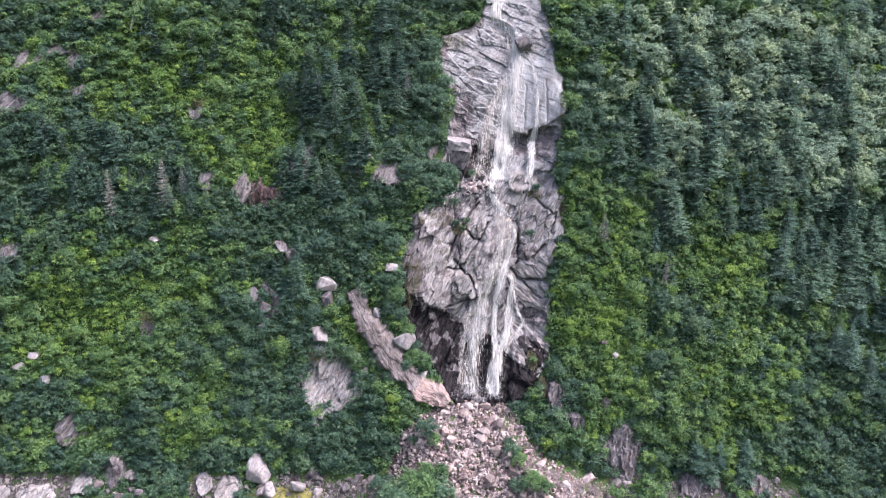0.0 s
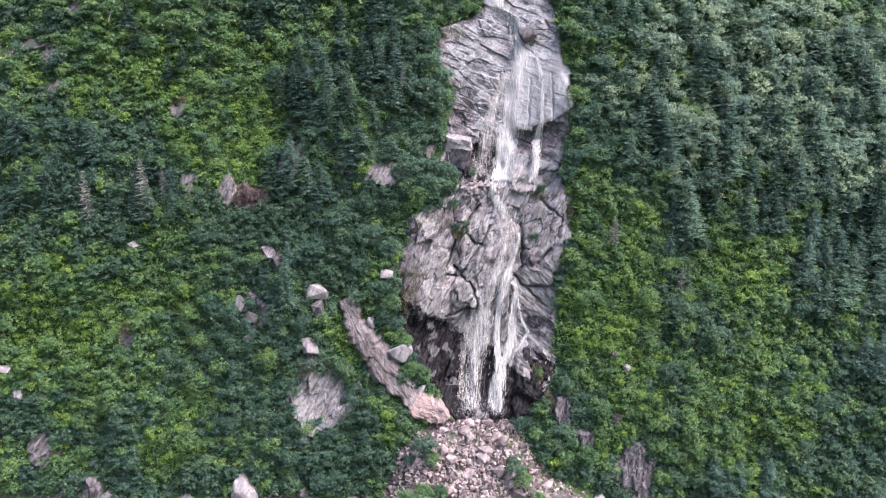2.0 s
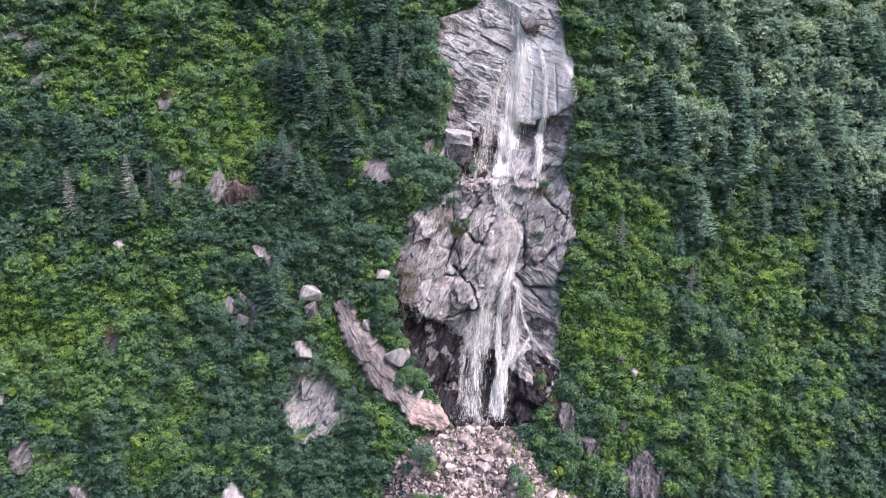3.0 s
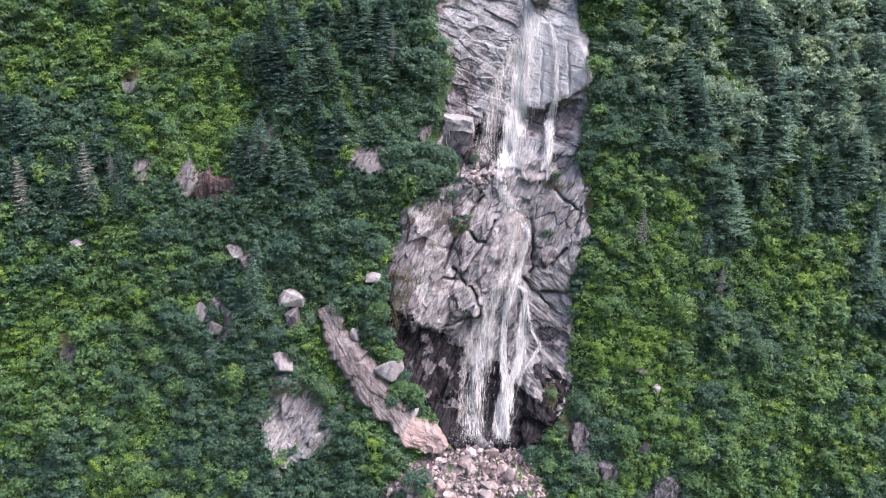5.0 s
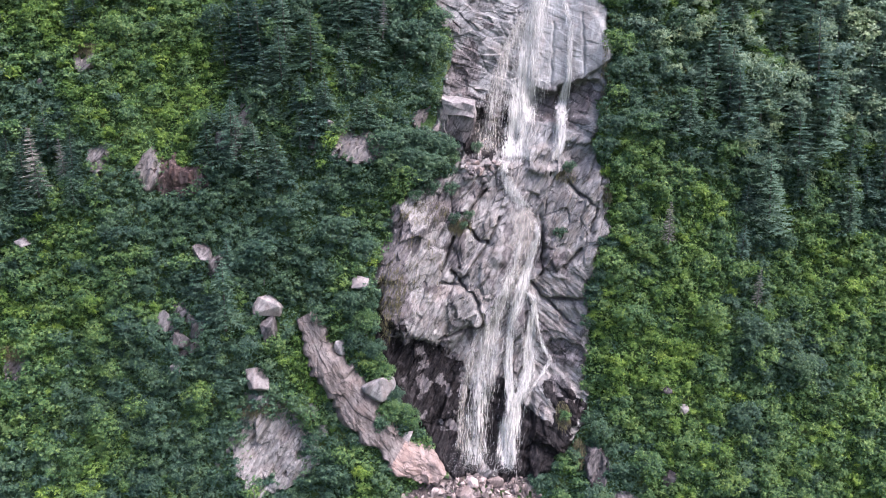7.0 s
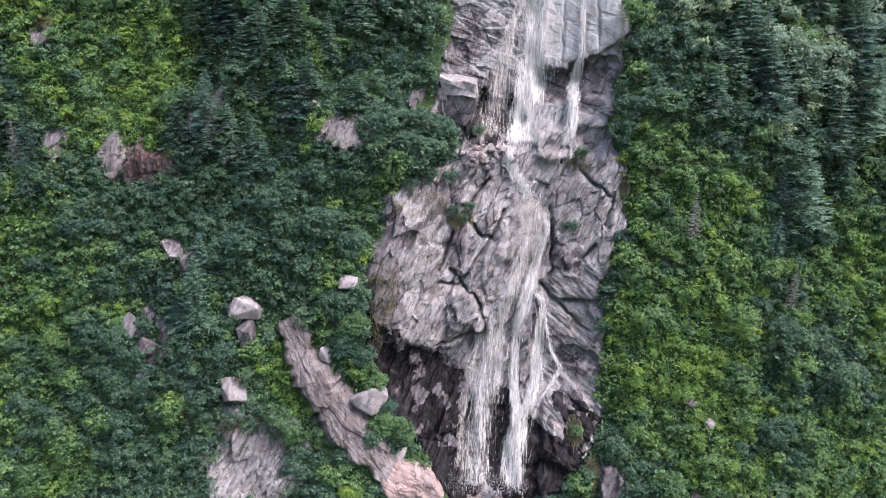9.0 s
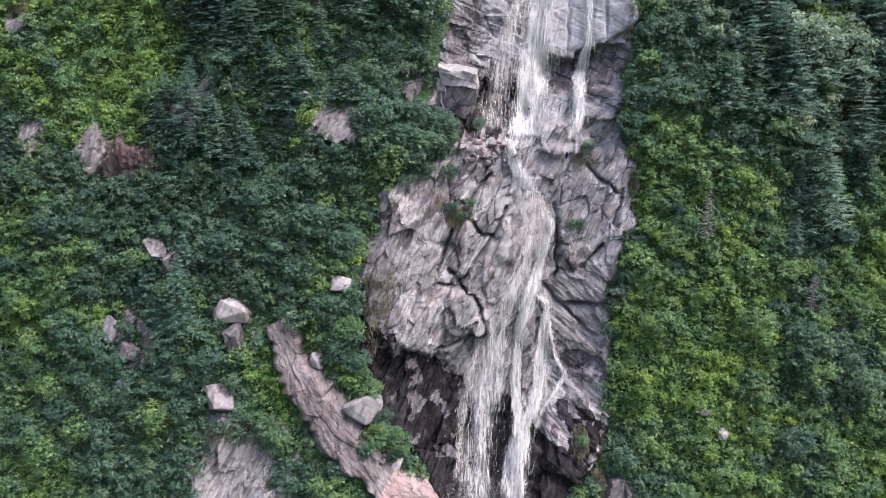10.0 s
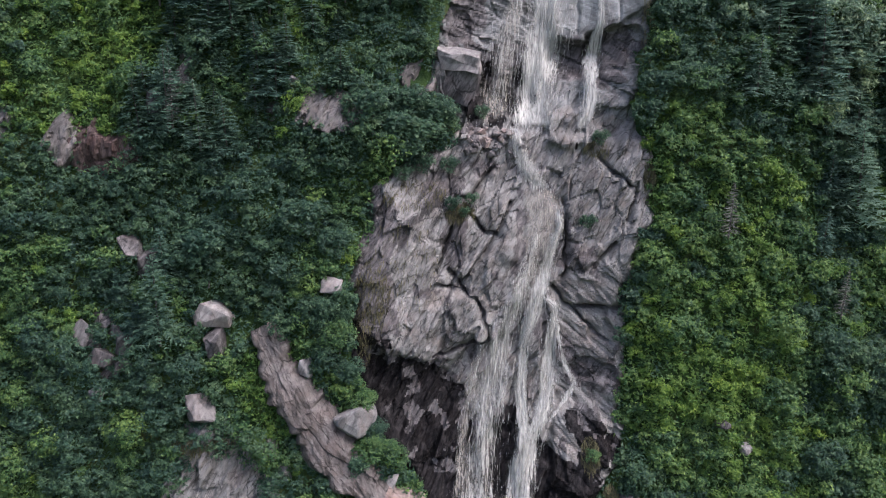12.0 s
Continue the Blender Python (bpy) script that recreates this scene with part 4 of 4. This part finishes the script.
def crown_leaves(centres, radii, clumps, leaves, size, squash=0.85, slim=0.45):
    """Leaf triangles of many bushes: sprays round each crown, leaves round each spray."""
    n = len(centres)
    d = unit(rng.normal(size=(n, clumps, 3)) + SLOPE_OUT * 0.9 + np.array([0, 0, 0.35]))
    spray_r = radii[:, None] * rng.uniform(0.28, 0.52, (n, clumps))
    mid = centres[:, None] + d * (radii[:, None] * rng.uniform(0.55, 0.95, (n, clumps)))[..., None] * [1, 1, squash]
    e = unit(rng.normal(size=(n, clumps, leaves, 3)) + d[:, :, None] * 0.8 + np.array([0, -0.2, 0.5]))
    p = mid[:, :, None] + e * (spray_r[..., None] * rng.uniform(0.5, 1.1, (n, clumps, leaves)))[..., None]
    p, e = p.reshape(-1, 3), e.reshape(-1, 3)
    nrm = unit(e * 0.9 + np.array([0, -0.1, 0.55]) + rng.normal(size=p.shape) * 0.45)
    t = unit(np.cross(nrm, rng.normal(size=p.shape)))
    b = np.cross(nrm, t)
    s = (size * rng.uniform(0.6, 1.35, len(p)))[:, None]
    V = np.stack([p - t * s * 0.5 + b * s * slim, p - t * s * 0.5 - b * s * slim, p + t * s * 0.75], 1).reshape(-1, 3)
    return V, np.arange(len(V)).reshape(-1, 3)


def conifer_mesh(seed, height, mat, spread=0.20, bare=False):
    """Tiers of flat boughs round the trunk, each a fan of narrow twigs that sags and lifts its tip."""
    r = np.random.default_rng(seed)
    P = []
    layers = int(height * 2.9)
    down = np.array([0, 0, -1.0])
    lopsided = r.uniform(0, 6.28)
    for k in range(layers):
        f = (k + r.random() * 0.6) / layers
        z = height * (0.03 + 0.95 * f)
        reach = height * spread * (1 - f) ** 0.85 * r.uniform(0.75, 1.2) + 0.10
        boughs = (max(5, int(10 * (1 - f) + 4))) if not bare else 7
        a0 = r.random() * 6.28
        for j in range(boughs):
            a = a0 + j * 6.283 / boughs + r.uniform(-0.35, 0.35)
            L = reach * r.uniform(0.6, 1.2) * (1 + 0.18 * math.cos(a - lopsided))
            out = np.array([math.cos(a), math.sin(a), 0])
            side = np.array([-math.sin(a), math.cos(a), 0])
            root = np.array([0, 0, z + r.uniform(-0.12, 0.12)])
            sag = 0.30 * (1 - 1.3 * f)
            tip = root + out * L + down * (sag * L)
            if bare:
                P += [[root, root + down * 0.09, tip], [root + (tip - root) * 0.4, root + (tip - root) * 0.5 + down * 0.07, tip + side * 0.3 * L], [root + (tip - root) * 0.5, root + (tip - root) * 0.6 + down * 0.07, tip - side * 0.3 * L]]
                continue
            for g in (0.3, 0.5, 0.66, 0.8, 0.92):
                c = root + (tip - root) * (g + r.uniform(-0.06, 0.06))
                w = (0.30 * L + 0.08) * (1.2 - 0.75 * g) * r.uniform(0.7, 1.3)
                for turn in (-1, 1):
                    end = c + side * (turn * w) + out * w * r.uniform(0.5, 1.2) + down * w * r.uniform(-0.25, 0.35)
                    thick = out * (0.05 + 0.03 * L) + down * r.uniform(-0.05, 0.05)
                    P += [[c - thick, c + thick, end]]
            P += [[c + side * 0.06, c - side * 0.06, tip + out * 0.12 - down * 0.08 * L]]
    P = np.array(P).reshape(-1, 3)
    P = P + r.normal(size=P.shape) * 0.015
    return mesh_np("crown", P, np.arange(len(P)).reshape(-1, 3), mat)


def trunk_mesh(height, radius, name="trunk"):
    bm = bmesh.new()
    bmesh.ops.create_cone(bm, segments=7, radius1=radius, radius2=radius * 0.12, depth=height * 0.98 + 1.0, cap_ends=True, matrix=pose(0, 0, height * 0.49 - 0.5))
    me = bpy.data.meshes.new(name)
    bm.to_mesh(me)
    bm.free()
    me.materials.append(BARK)
    return new(name, me)


def conifer(seed, height, mat, label, spread=0.2, bare=False):
    tree = new("dead_spruce" if bare else "spruce_tree")
    trunk_mesh(height, 0.016 * height).parent = tree
    crown = conifer_mesh(seed, height, mat, spread, bare)
    crown.name = "bare_crown" if bare else "crown"
    crown.parent = tree
    tagged(crown, kind="stuff")
    return tagged(tree, label, "spruce", "dead spruces" if bare else "hillside spruces")


GREEN_SPRUCE = "dark green pointed spruce growing on the steep slope"
HAZED_SPRUCE = "blue-green spruce with layered boughs on the wooded slope, needles paled for haze"
SPRUCES = [conifer(60 + k, h, NEEDLE, GREEN_SPRUCE, s) for k, (h, s) in enumerate(((7.5, 0.31), (6.2, 0.35), (8.5, 0.28), (5.2, 0.38)))]
HAZED_SPRUCES = [conifer(70 + k, h, NEEDLE_HAZED, HAZED_SPRUCE, s) for k, (h, s) in enumerate(((8.0, 0.31), (6.6, 0.35), (9.2, 0.28)))]
DEAD = conifer(80, 6.5, BARE, "grey dead spruce with bare twigs", 0.17, True)
TREES = []


def free(x, z, r, hides):
    """No plant hides bare rock: clear of it by its radius at the sides and by what it hides above its root."""
    if cliff_inside(np.array(x), np.array(z)) > -0.3 * r or cliff_inside(np.array(x), np.array(z + hides)) > 0.4:
        return False
    if scree_inside(np.array(x), np.array(z)) > 0.2:
        return False
    return not any(abs(x - a) < c + 0.35 * r and -d - hides < z - b < d for a, b, c, d in CLEAR)


used_first = set()


def plant_tree(kinds, x, z, scale, r):
    proto = kinds[r.randrange(len(kinds))]
    at = put(x, z)
    m = Matrix.Translation(at + Vector((0, -1.5 if kinds[0] is DEAD else -0.7, -0.3))) @ pose(0, 0, 0, r.uniform(-3, 6), r.uniform(-4, 4), r.uniform(0, 360))
    s = Matrix.Diagonal((scale * r.uniform(0.9, 1.1), scale, scale, 1))
    if proto.name not in used_first:
        used_first.add(proto.name)
        proto.matrix_world = m @ s
        return proto
    t = copy_thing(proto, m)
    t.scale = (scale * r.uniform(1.0, 1.25), scale * 1.12, scale * r.uniform(0.88, 1.08))
    return t


# Stands of spruce: x, z, half width, half height, how many, share with haze-paled needles.
STANDS = [
    (-62, 50, 13, 7, 22, 0.0), (-47, 47, 6, 5, 8, 0.0), (-17, 60, 11, 10, 26, 0.2), (-22, 51, 7, 4, 12, 0.1), (-9, 68, 7, 9, 9, 0.2), (-40, 72, 28, 8, 10, 0.0),
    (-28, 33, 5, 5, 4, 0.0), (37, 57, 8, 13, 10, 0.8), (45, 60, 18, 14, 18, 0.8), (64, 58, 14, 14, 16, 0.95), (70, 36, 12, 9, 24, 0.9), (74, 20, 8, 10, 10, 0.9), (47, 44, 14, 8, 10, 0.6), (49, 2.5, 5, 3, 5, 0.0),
]


def make_stands():
    r = random.Random(5)
    for cx, cz, rx, rz, count, blue in STANDS:
        made = tries = 0
        while made < count and tries < 400:
            tries += 1
            a, d = r.uniform(0, 6.283), r.random() ** 0.6
            x, z = cx + rx * d * math.cos(a), cz + rz * d * math.sin(a)
            h = (5.4 if cx < 0 else 6.8) * r.uniform(0.55, 1.25)
            if any(abs(x - p) < 1.9 and abs(z - q) < 2.9 for p, q in TREES) or not free(x, z, 1.2, 0.85 * h):
                continue
            TREES.append((x, z))
            plant_tree(HAZED_SPRUCES if r.random() < blue else SPRUCES, x, z, h / 7.0, r)
            made += 1


make_stands()


def far_wood():
    """Spruces past counting, between and behind the single ones."""
    r = random.Random(21)
    kinds = []
    for k, (hh, sp) in enumerate(((6.0, 0.33), (7.5, 0.29))):
        ob = conifer_mesh(90 + k, hh, NEEDLE_HAZED, sp)
        me = ob.data
        v = np.empty(len(me.vertices) * 3, np.float32)
        me.vertices.foreach_get("co", v)
        v = v.reshape(-1, 3, 3)
        kinds.append(v[np.arange(len(v)) % 5 < 4])
        bpy.data.objects.remove(ob)
        bpy.data.meshes.remove(me)
    V, tries = [], 0
    while len(V) < 40 and tries < 4000:
        tries += 1
        x, z = r.uniform(24, 88), r.uniform(30, 86)
        if z < 62 - 0.35 * x or any(abs(x - p) < 2.2 and abs(z - q) < 3.4 for p, q in TREES) or not free(x, z, 1.2, 4.5):
            continue
        TREES.append((x, z))
        v = kinds[r.randrange(2)] * r.uniform(0.6, 1.05)
        m = np.array(pose(0, 0, 0, 0, 0, r.uniform(0, 360)).to_3x3())
        V.append(v @ m.T + np.array(put(x, z)) + np.array([0, -0.7, -0.3]))
    V = np.concatenate(V).reshape(-1, 3)
    tagged(mesh_np("spruce_wood", V, np.arange(len(V)).reshape(-1, 3), NEEDLE_HAZED), "blue-green spruce wood on the high slope, needles paled for haze", "wood", kind="stuff")


far_wood()
r_dead = random.Random(2)
for x, z, s in ((-58.0, 44.2, 1.25), (-48.6, 46.4, 1.2), (-24.6, 50.5, 0.8), (-45.5, 48.0, 0.8), (-7.0, 65.0, 0.8), (28, 41, 0.8), (39, 33.5, 0.7)):
    plant_tree([DEAD], x, z, s, r_dead)


def fallen_trunk():
    bm = bmesh.new()
    bmesh.ops.create_cone(bm, segments=7, radius1=0.09, radius2=0.05, depth=7.5, cap_ends=True)
    me = bpy.data.meshes.new("fallen_trunk")
    bm.to_mesh(me)
    bm.free()
    me.materials.append(BARE)
    ob = new("fallen_trunk", me)
    ob.matrix_world = Matrix.Translation(put(-56.6, 77.6) + Vector((0, -1.7, 0.9))) @ pose(0, 0, 0, -27, 8, 0)
    tagged(ob, "thin pale dead trunk leaning over the shrubs", "dead tree")


fallen_trunk()


def liking(x, z):
    """How far bright fern (1) or haze-paled birch (second) suit a place."""
    fern = 0.0
    for a, b, c, d, w in ((-66, 26, 20, 10, 1.0), (-36, 56, 9, 8, 1.0), (-55, 68, 24, 12, 0.7), (28, 30, 12, 20, 0.78), (45, 18, 18, 12, 0.7), (-15, 26, 3, 5, 0.9), (-8, 11, 3, 4, 0.8), (27, 8, 5, 6, 0.7), (-42, 38, 14, 6, 0.6), (20, 60, 3, 22, 0.6), (50, 35, 12, 10, 0.5)):
        fern = np.maximum(fern, w * np.exp(-(((x - a) / c) ** 2) - ((z - b) / d) ** 2))
    birch = 1.25 * np.exp(-(((x - 60) / 30) ** 2) - ((z - 66) / 22) ** 2)
    return 0.88 * fern + 0.45 * fbm(x * 0.13 + 3, z * 0.16, 3) + 0.35 * vnoise(x * 0.5 + 11, z * 0.55), birch + 0.3 * fbm(x * 0.1, z * 0.1 + 8, 2)


def behind(p):
    """The height at which the hillside shows behind a leaf, seen from over the valley."""
    return p[:, 2] - 0.24 * np.maximum(slope_y(p[:, 0], p[:, 2]) - p[:, 1], 0)


def bare_ground(x, z):
    """True where rock, scree or a stone lies open."""
    open_ = (cliff_inside(x, z) > 0.35) | (scree_inside(x, z) > 0.35)
    for a, b, c, d in CLEAR:
        near = np.nonzero((np.abs(x - a) < c * 1.1) & (np.abs(z - b) < d * 1.1))[0]
        open_[near] |= ((x[near] - a) / c) ** 2 + ((z[near] - b) / d) ** 2 < 0.5 + 0.6 * rng.random(len(near))
    return open_


def leaf_blades(p, n, size, slim):
    t = unit(np.cross(n, rng.normal(size=p.shape)))
    b = np.cross(n, t)
    return np.stack([p - t * size * 0.5 + b * size * slim, p - t * size * 0.5 - b * size * slim, p + t * size * 0.8], 1)


def make_thickets():
    """Shrub cover of the whole slope: bushes that grow upright out of the hillside, one object a kind of shrub."""
    dx, dz = 1.38, 1.28
    gx, gz = np.meshgrid(np.arange(-89, 91, dx), np.arange(-4, 91, dz))
    sx = (gx + rng.uniform(-0.75, 0.75, gx.shape)).ravel()
    sz = (gz + rng.uniform(-0.7, 0.7, gx.shape)).ravel()
    m = len(sx)
    rad = rng.choice([0.62, 0.88, 1.2, 1.75], m, p=[0.32, 0.36, 0.24, 0.08]) * rng.uniform(0.85, 1.15, m)
    fern, birch = liking(sx, sz)
    roll = rng.random(m)
    kind = np.where(0.9 * fern > 0.12 + 0.8 * roll, 2, np.where(birch > 0.40 + 0.55 * roll, 3, np.where(fern + 0.6 * roll > 0.5, 1, 0)))
    rad = np.where(kind == 2, rad * 0.72, np.where(kind == 3, rad * 1.2, rad))
    bank = (sz < 0.4) & (vnoise(sx * 0.15, sx * 0 + 3.0) > -0.1) & (sx < 62)
    ok = np.array([free(a, b, c, 0.3 * c) for a, b, c in zip(sx, sz, rad)]) & ~bank
    for a, b in TREES:
        rad = np.where((np.abs(sx - a) < 1.3) & (sz - b > -1.8) & (sz - b < 1.8), rad * 0.8, rad)
    sx, sz, rad, kind = sx[ok], sz[ok], rad[ok], kind[ok]
    m = len(sx)
    mood = np.clip(rng.normal(0, 0.2, m), -0.45, 0.45)
    foot = np.stack([sx, ground_y(sx, sz), sz], -1)
    centre = foot + SLOPE_OUT * (0.35 * rad)[:, None] + np.stack([rad * 0, rad * 0, 0.35 * rad], -1)
    stretch = np.stack([rng.uniform(0.9, 1.25, m), np.ones(m), rng.uniform(0.75, 1.05, m)], -1)
    near = (sx > -46) & (sx < 50) & (sz > 6) & (sz < 68)
    # sprays over the outward and upper side of each bush
    count = (8 + 12.5 * rad**2).astype(int)
    who = np.repeat(np.arange(m), count)
    d = unit(rng.normal(size=(len(who), 3)) + SLOPE_OUT * 0.75 + np.array([0, -0.1, 0.35]))
    spray = centre[who] + d * stretch[who] * (rad[who] * rng.uniform(0.62, 1.05, len(who)))[:, None]
    spray_mood = np.clip(mood[who] + rng.normal(0, 0.10, len(who)), -0.5, 0.5)
    reach = 0.20 + 0.16 * rad[who] * rng.uniform(0.7, 1.3, len(who))
    # leaves round each spray
    per = np.where(near[who], 12, 9)
    on = np.repeat(np.arange(len(who)), per)
    e = unit(rng.normal(size=(len(on), 3)) + 0.5 * d[on] + np.array([0, 0, 0.2]))
    p = spray[on] + e * (reach[on] * rng.uniform(0.35, 1.1, len(on)))[:, None] * np.array([1.15, 1.15, 0.7])
    k = kind[who][on]
    tilt = unit(0.55 * d[on] + 0.4 * e + np.array([0, 0, 0.55]) + rng.normal(size=p.shape) * 0.5)
    size = np.where(near[who][on], 0.24, 0.31) * rng.uniform(0.6, 1.4, len(on)) * np.where(k == 2, 1.25, 1.0)
    slim = np.where(k == 2, 0.20, 0.34)
    keep = ~bare_ground(p[:, 0], behind(p))
    p, k, tilt, size, slim, tone = p[keep], k[keep], tilt[keep], size[keep], slim[keep], spray_mood[on][keep]
    V = leaf_blades(p, tilt, size[:, None], slim[:, None])
    # low growth between the bushes
    q = 330000
    x, z = rng.uniform(-88, 90, q), rng.uniform(-3.5, 89, q)
    far = ~bare_ground(x, z + 0.05) & ~((z < 0.2) & (vnoise(x * 0.15, x * 0 + 3.0) > -0.1) & (x < 62))
    x, z = x[far], z[far]
    g = np.stack([x, ground_y(x, z), z], -1) + SLOPE_OUT * rng.uniform(0.1, 0.75, len(x))[:, None]
    f2, b2 = liking(x, z)
    k2 = np.where(0.8 * f2 > 0.2 + 0.7 * rng.random(len(x)), 2, np.where(f2 + 0.6 * rng.random(len(x)) > 0.5, 1, 0))
    V2 = leaf_blades(g, unit(SLOPE_OUT + np.array([0, 0, 0.6]) + rng.normal(size=g.shape) * 0.6), rng.uniform(0.2, 0.42, len(x))[:, None], 0.34)
    V, k, tone = np.concatenate([V, V2]), np.concatenate([k, k2]), np.concatenate([tone, np.full(len(x), -0.1)])
    names = (
        ("alder_thicket", LEAF_DARK, "dense dark green alder thicket covering the slope"),
        ("willow_thicket", LEAF_MID, "fresh green willow and raspberry scrub on the slope"),
        ("fern_patch", LEAF_BRIGHT, "bright yellow-green ferns and low shrubs on the slope"),
        ("birch_thicket", LEAF_HAZED, "birch scrub high on the slope, its green paled for haze"),
    )
    for q, (name, mat, label) in enumerate(names):
        v = V[k == q].reshape(-1, 3)
        tagged(mesh_np(name, v, np.arange(len(v)).reshape(-1, 3), mat, tone=tone[k == q]), label, "thicket", kind="stuff")


make_thickets()


def far_scrub():
    """The slope beyond and above, in coarse foliage."""
    n = 90000
    x, z = rng.uniform(-150, 150, n), rng.uniform(-2, 132, n)
    far = (np.abs(x) > 88) | (z > 88)
    x, z = x[far], z[far]
    h = 0.9 + 0.9 * fbm(x * 0.35, z * 0.35, 3)
    p = np.stack([x, ground_y(x, z), z], -1) + SLOPE_OUT * np.clip(h, 0.1, 2.2)[:, None]
    nrm = unit(SLOPE_OUT + np.array([0, 0, 0.5]) + rng.normal(size=p.shape) * 0.5)
    t = unit(np.cross(nrm, rng.normal(size=p.shape)))
    b = np.cross(nrm, t)
    V = np.stack([p - t * 0.35 + b * 0.3, p - t * 0.35 - b * 0.3, p + t * 0.5], 1).reshape(-1, 3)
    tagged(mesh_np("far_scrub", V, np.arange(len(V)).reshape(-1, 3), LEAF_DARK), "green scrub on the slope further along", "thicket", kind="stuff")


far_scrub()


def dry_grass():
    """Withered grass that hangs from the edges and ledges of the bare rock."""
    parts = []
    for x, z, rx, rz, n in ((-5.4, 34.6, 1.7, 3.4, 480), (-2.8, 36.5, 3.6, 5.0, 220), (-1.5, 43.5, 3.0, 1.2, 400), (-6.2, 30.5, 0.8, 3.0, 110), (2.8, 41.6, 1.5, 0.8, 700), (15.6, 19.6, 0.9, 1.6, 600), (17.6, 15.5, 0.8, 1.5, 500), (20.9, 60, 0.4, 4.0, 200), (20.8, 45.5, 0.5, 1.5, 300), (-21.5, 20.6, 3.0, 0.7, 450), (16.0, 47.6, 1.2, 0.8, 300), (1.5, 74.0, 2.6, 1.0, 350), (-52, 26.8, 2.0, 0.8, 500), (-44.5, 62.8, 2.2, 0.6, 500)):
        a, d = rng.uniform(0, 6.283, n), np.sqrt(rng.random(n))
        parts.append(np.stack([x + rx * d * np.cos(a), z + rz * d * np.sin(a)], -1))
    q = np.concatenate(parts)
    inside = cliff_inside(q[:, 0], q[:, 1]) > 0
    y = np.where(inside, cliff_y(q[:, 0], q[:, 1]), ground_y(q[:, 0], q[:, 1]) - 0.7)
    p = np.stack([q[:, 0], y, q[:, 1]], -1)
    tip = p + np.stack([rng.normal(0, 0.12, len(p)), -rng.uniform(0.1, 0.5, len(p)), rng.uniform(-1.1, 0.1, len(p))], -1)
    V = np.stack([p + [-0.035, 0, 0], p + [0.035, 0, 0.03], tip], 1).reshape(-1, 3)
    tagged(mesh_np("dry_grass", V, np.arange(len(V)).reshape(-1, 3), STRAW), "withered brown grass hanging from rock edges", "grass", kind="stuff")


dry_grass()


def shrub_proto(seed, mat, label, sprays=26, leaves=70):
    """A round bush with a few stems."""
    ob = new("shrub")
    V, F = crown_leaves(np.array([[0, 0, 1.1]]), np.array([1.25]), sprays, leaves, 0.15, slim=0.32)
    mesh_np("crown", V, F, mat, ob)
    for k in range(4):
        st = trunk_mesh(1.3, 0.05, "stem")
        st.matrix_world = pose(0, 0, 0, rng.uniform(-28, 28), rng.uniform(-28, 28), 0)
        st.parent = ob
    return tagged(ob, label, "shrub", "round shrubs")


ROUND = [shrub_proto(1, LEAF_MID, "round leafy green shrub standing by bare rock"), shrub_proto(2, LEAF_DARK, "round dark green alder bush standing by bare rock")]


def make_shrubs():
    r = random.Random(9)
    spots = [
        (-3.2, -2.2, 2.6), (-7.0, -2.8, 2.6), (-5.2, -0.8, 2.2), (-0.6, -1.4, 2.3), (-1.6, -3.6, 2.2), (1.0, -2.8, 1.8), (0.0, 1.6, 1.3), (-9.6, -1.8, 1.8), (-2.6, 1.0, 1.6), (12.0, 5.0, 1.3), (13.0, 3.4, 1.2), (11.6, 6.4, 0.8), (15.5, 0.4, 1.6), (13.2, 0.2, 1.3), (17.4, -0.2, 1.2), (-2.4, 8.2, 1.5), (-1.4, 6.6, 1.1), (-5.0, 6.6, 0.8), (-5.0, 18.6, 1.6), (-6.4, 17.4, 1.3), (-3.4, 18.0, 1.2),
        (-21.0, 36.6, 2.2), (-1.6, 46.6, 2.2), (-3.6, 47.6, 2.0), (0.4, 48.4, 1.7), (-5.6, 49.4, 1.8), (-2.0, 50.0, 1.8), (1.6, 49.2, 1.1), (-1.4, 60.5, 2.2), (-3.6, 62.0, 2.2), (-0.6, 63.6, 2.0), (-2.6, 66.0, 2.2), (-2.8, 70, 2.0),
        (21.0, 49.5, 1.5), (22.2, 52.2, 1.6), (-11.8, 39.6, 1.8), (-8.6, 37.6, 1.5), (-9.8, 31.5, 1.5), (-8.4, 29.2, 1.4), (-7.2, 26.4, 1.2), (-6.2, 23.4, 1.2), (-4.9, 20.8, 1.0), (-3.0, 17.6, 0.8), (-7.6, 31.6, 1.0), (15.8, 19.0, 0.6), (15.4, 40.2, 0.7), (2.4, 41.6, 0.7), (3.4, 41.0, 0.5), (1.8, 44.9, 0.8), (-0.4, 45.0, 0.9), (-2.6, 44.6, 0.8), (4.2, 42.2, 0.6), (5.0, 49.8, 0.7), (16.6, 47.8, 0.8),
    ]
    for k, (x, z, s) in enumerate(spots):
        inside = cliff_inside(np.array(x), np.array(z)) > 0
        at = put(x, z)
        if inside:
            at.y = float(cliff_y(np.array(x), np.array(z))) - 0.1
        m = Matrix.Translation(at) @ pose(0, 0, 0, 0, 0, r.uniform(-25, 25))
        proto = ROUND[k] if k < 2 else ROUND[1 if z > 34 else k % 2]
        if k < 2:
            proto.matrix_world = m @ Matrix.Diagonal((s, s, s, 1))
        else:
            t = copy_thing(proto, m)
            t.scale = (s * r.uniform(0.9, 1.15), s, s * r.uniform(0.85, 1.05))


make_shrubs()
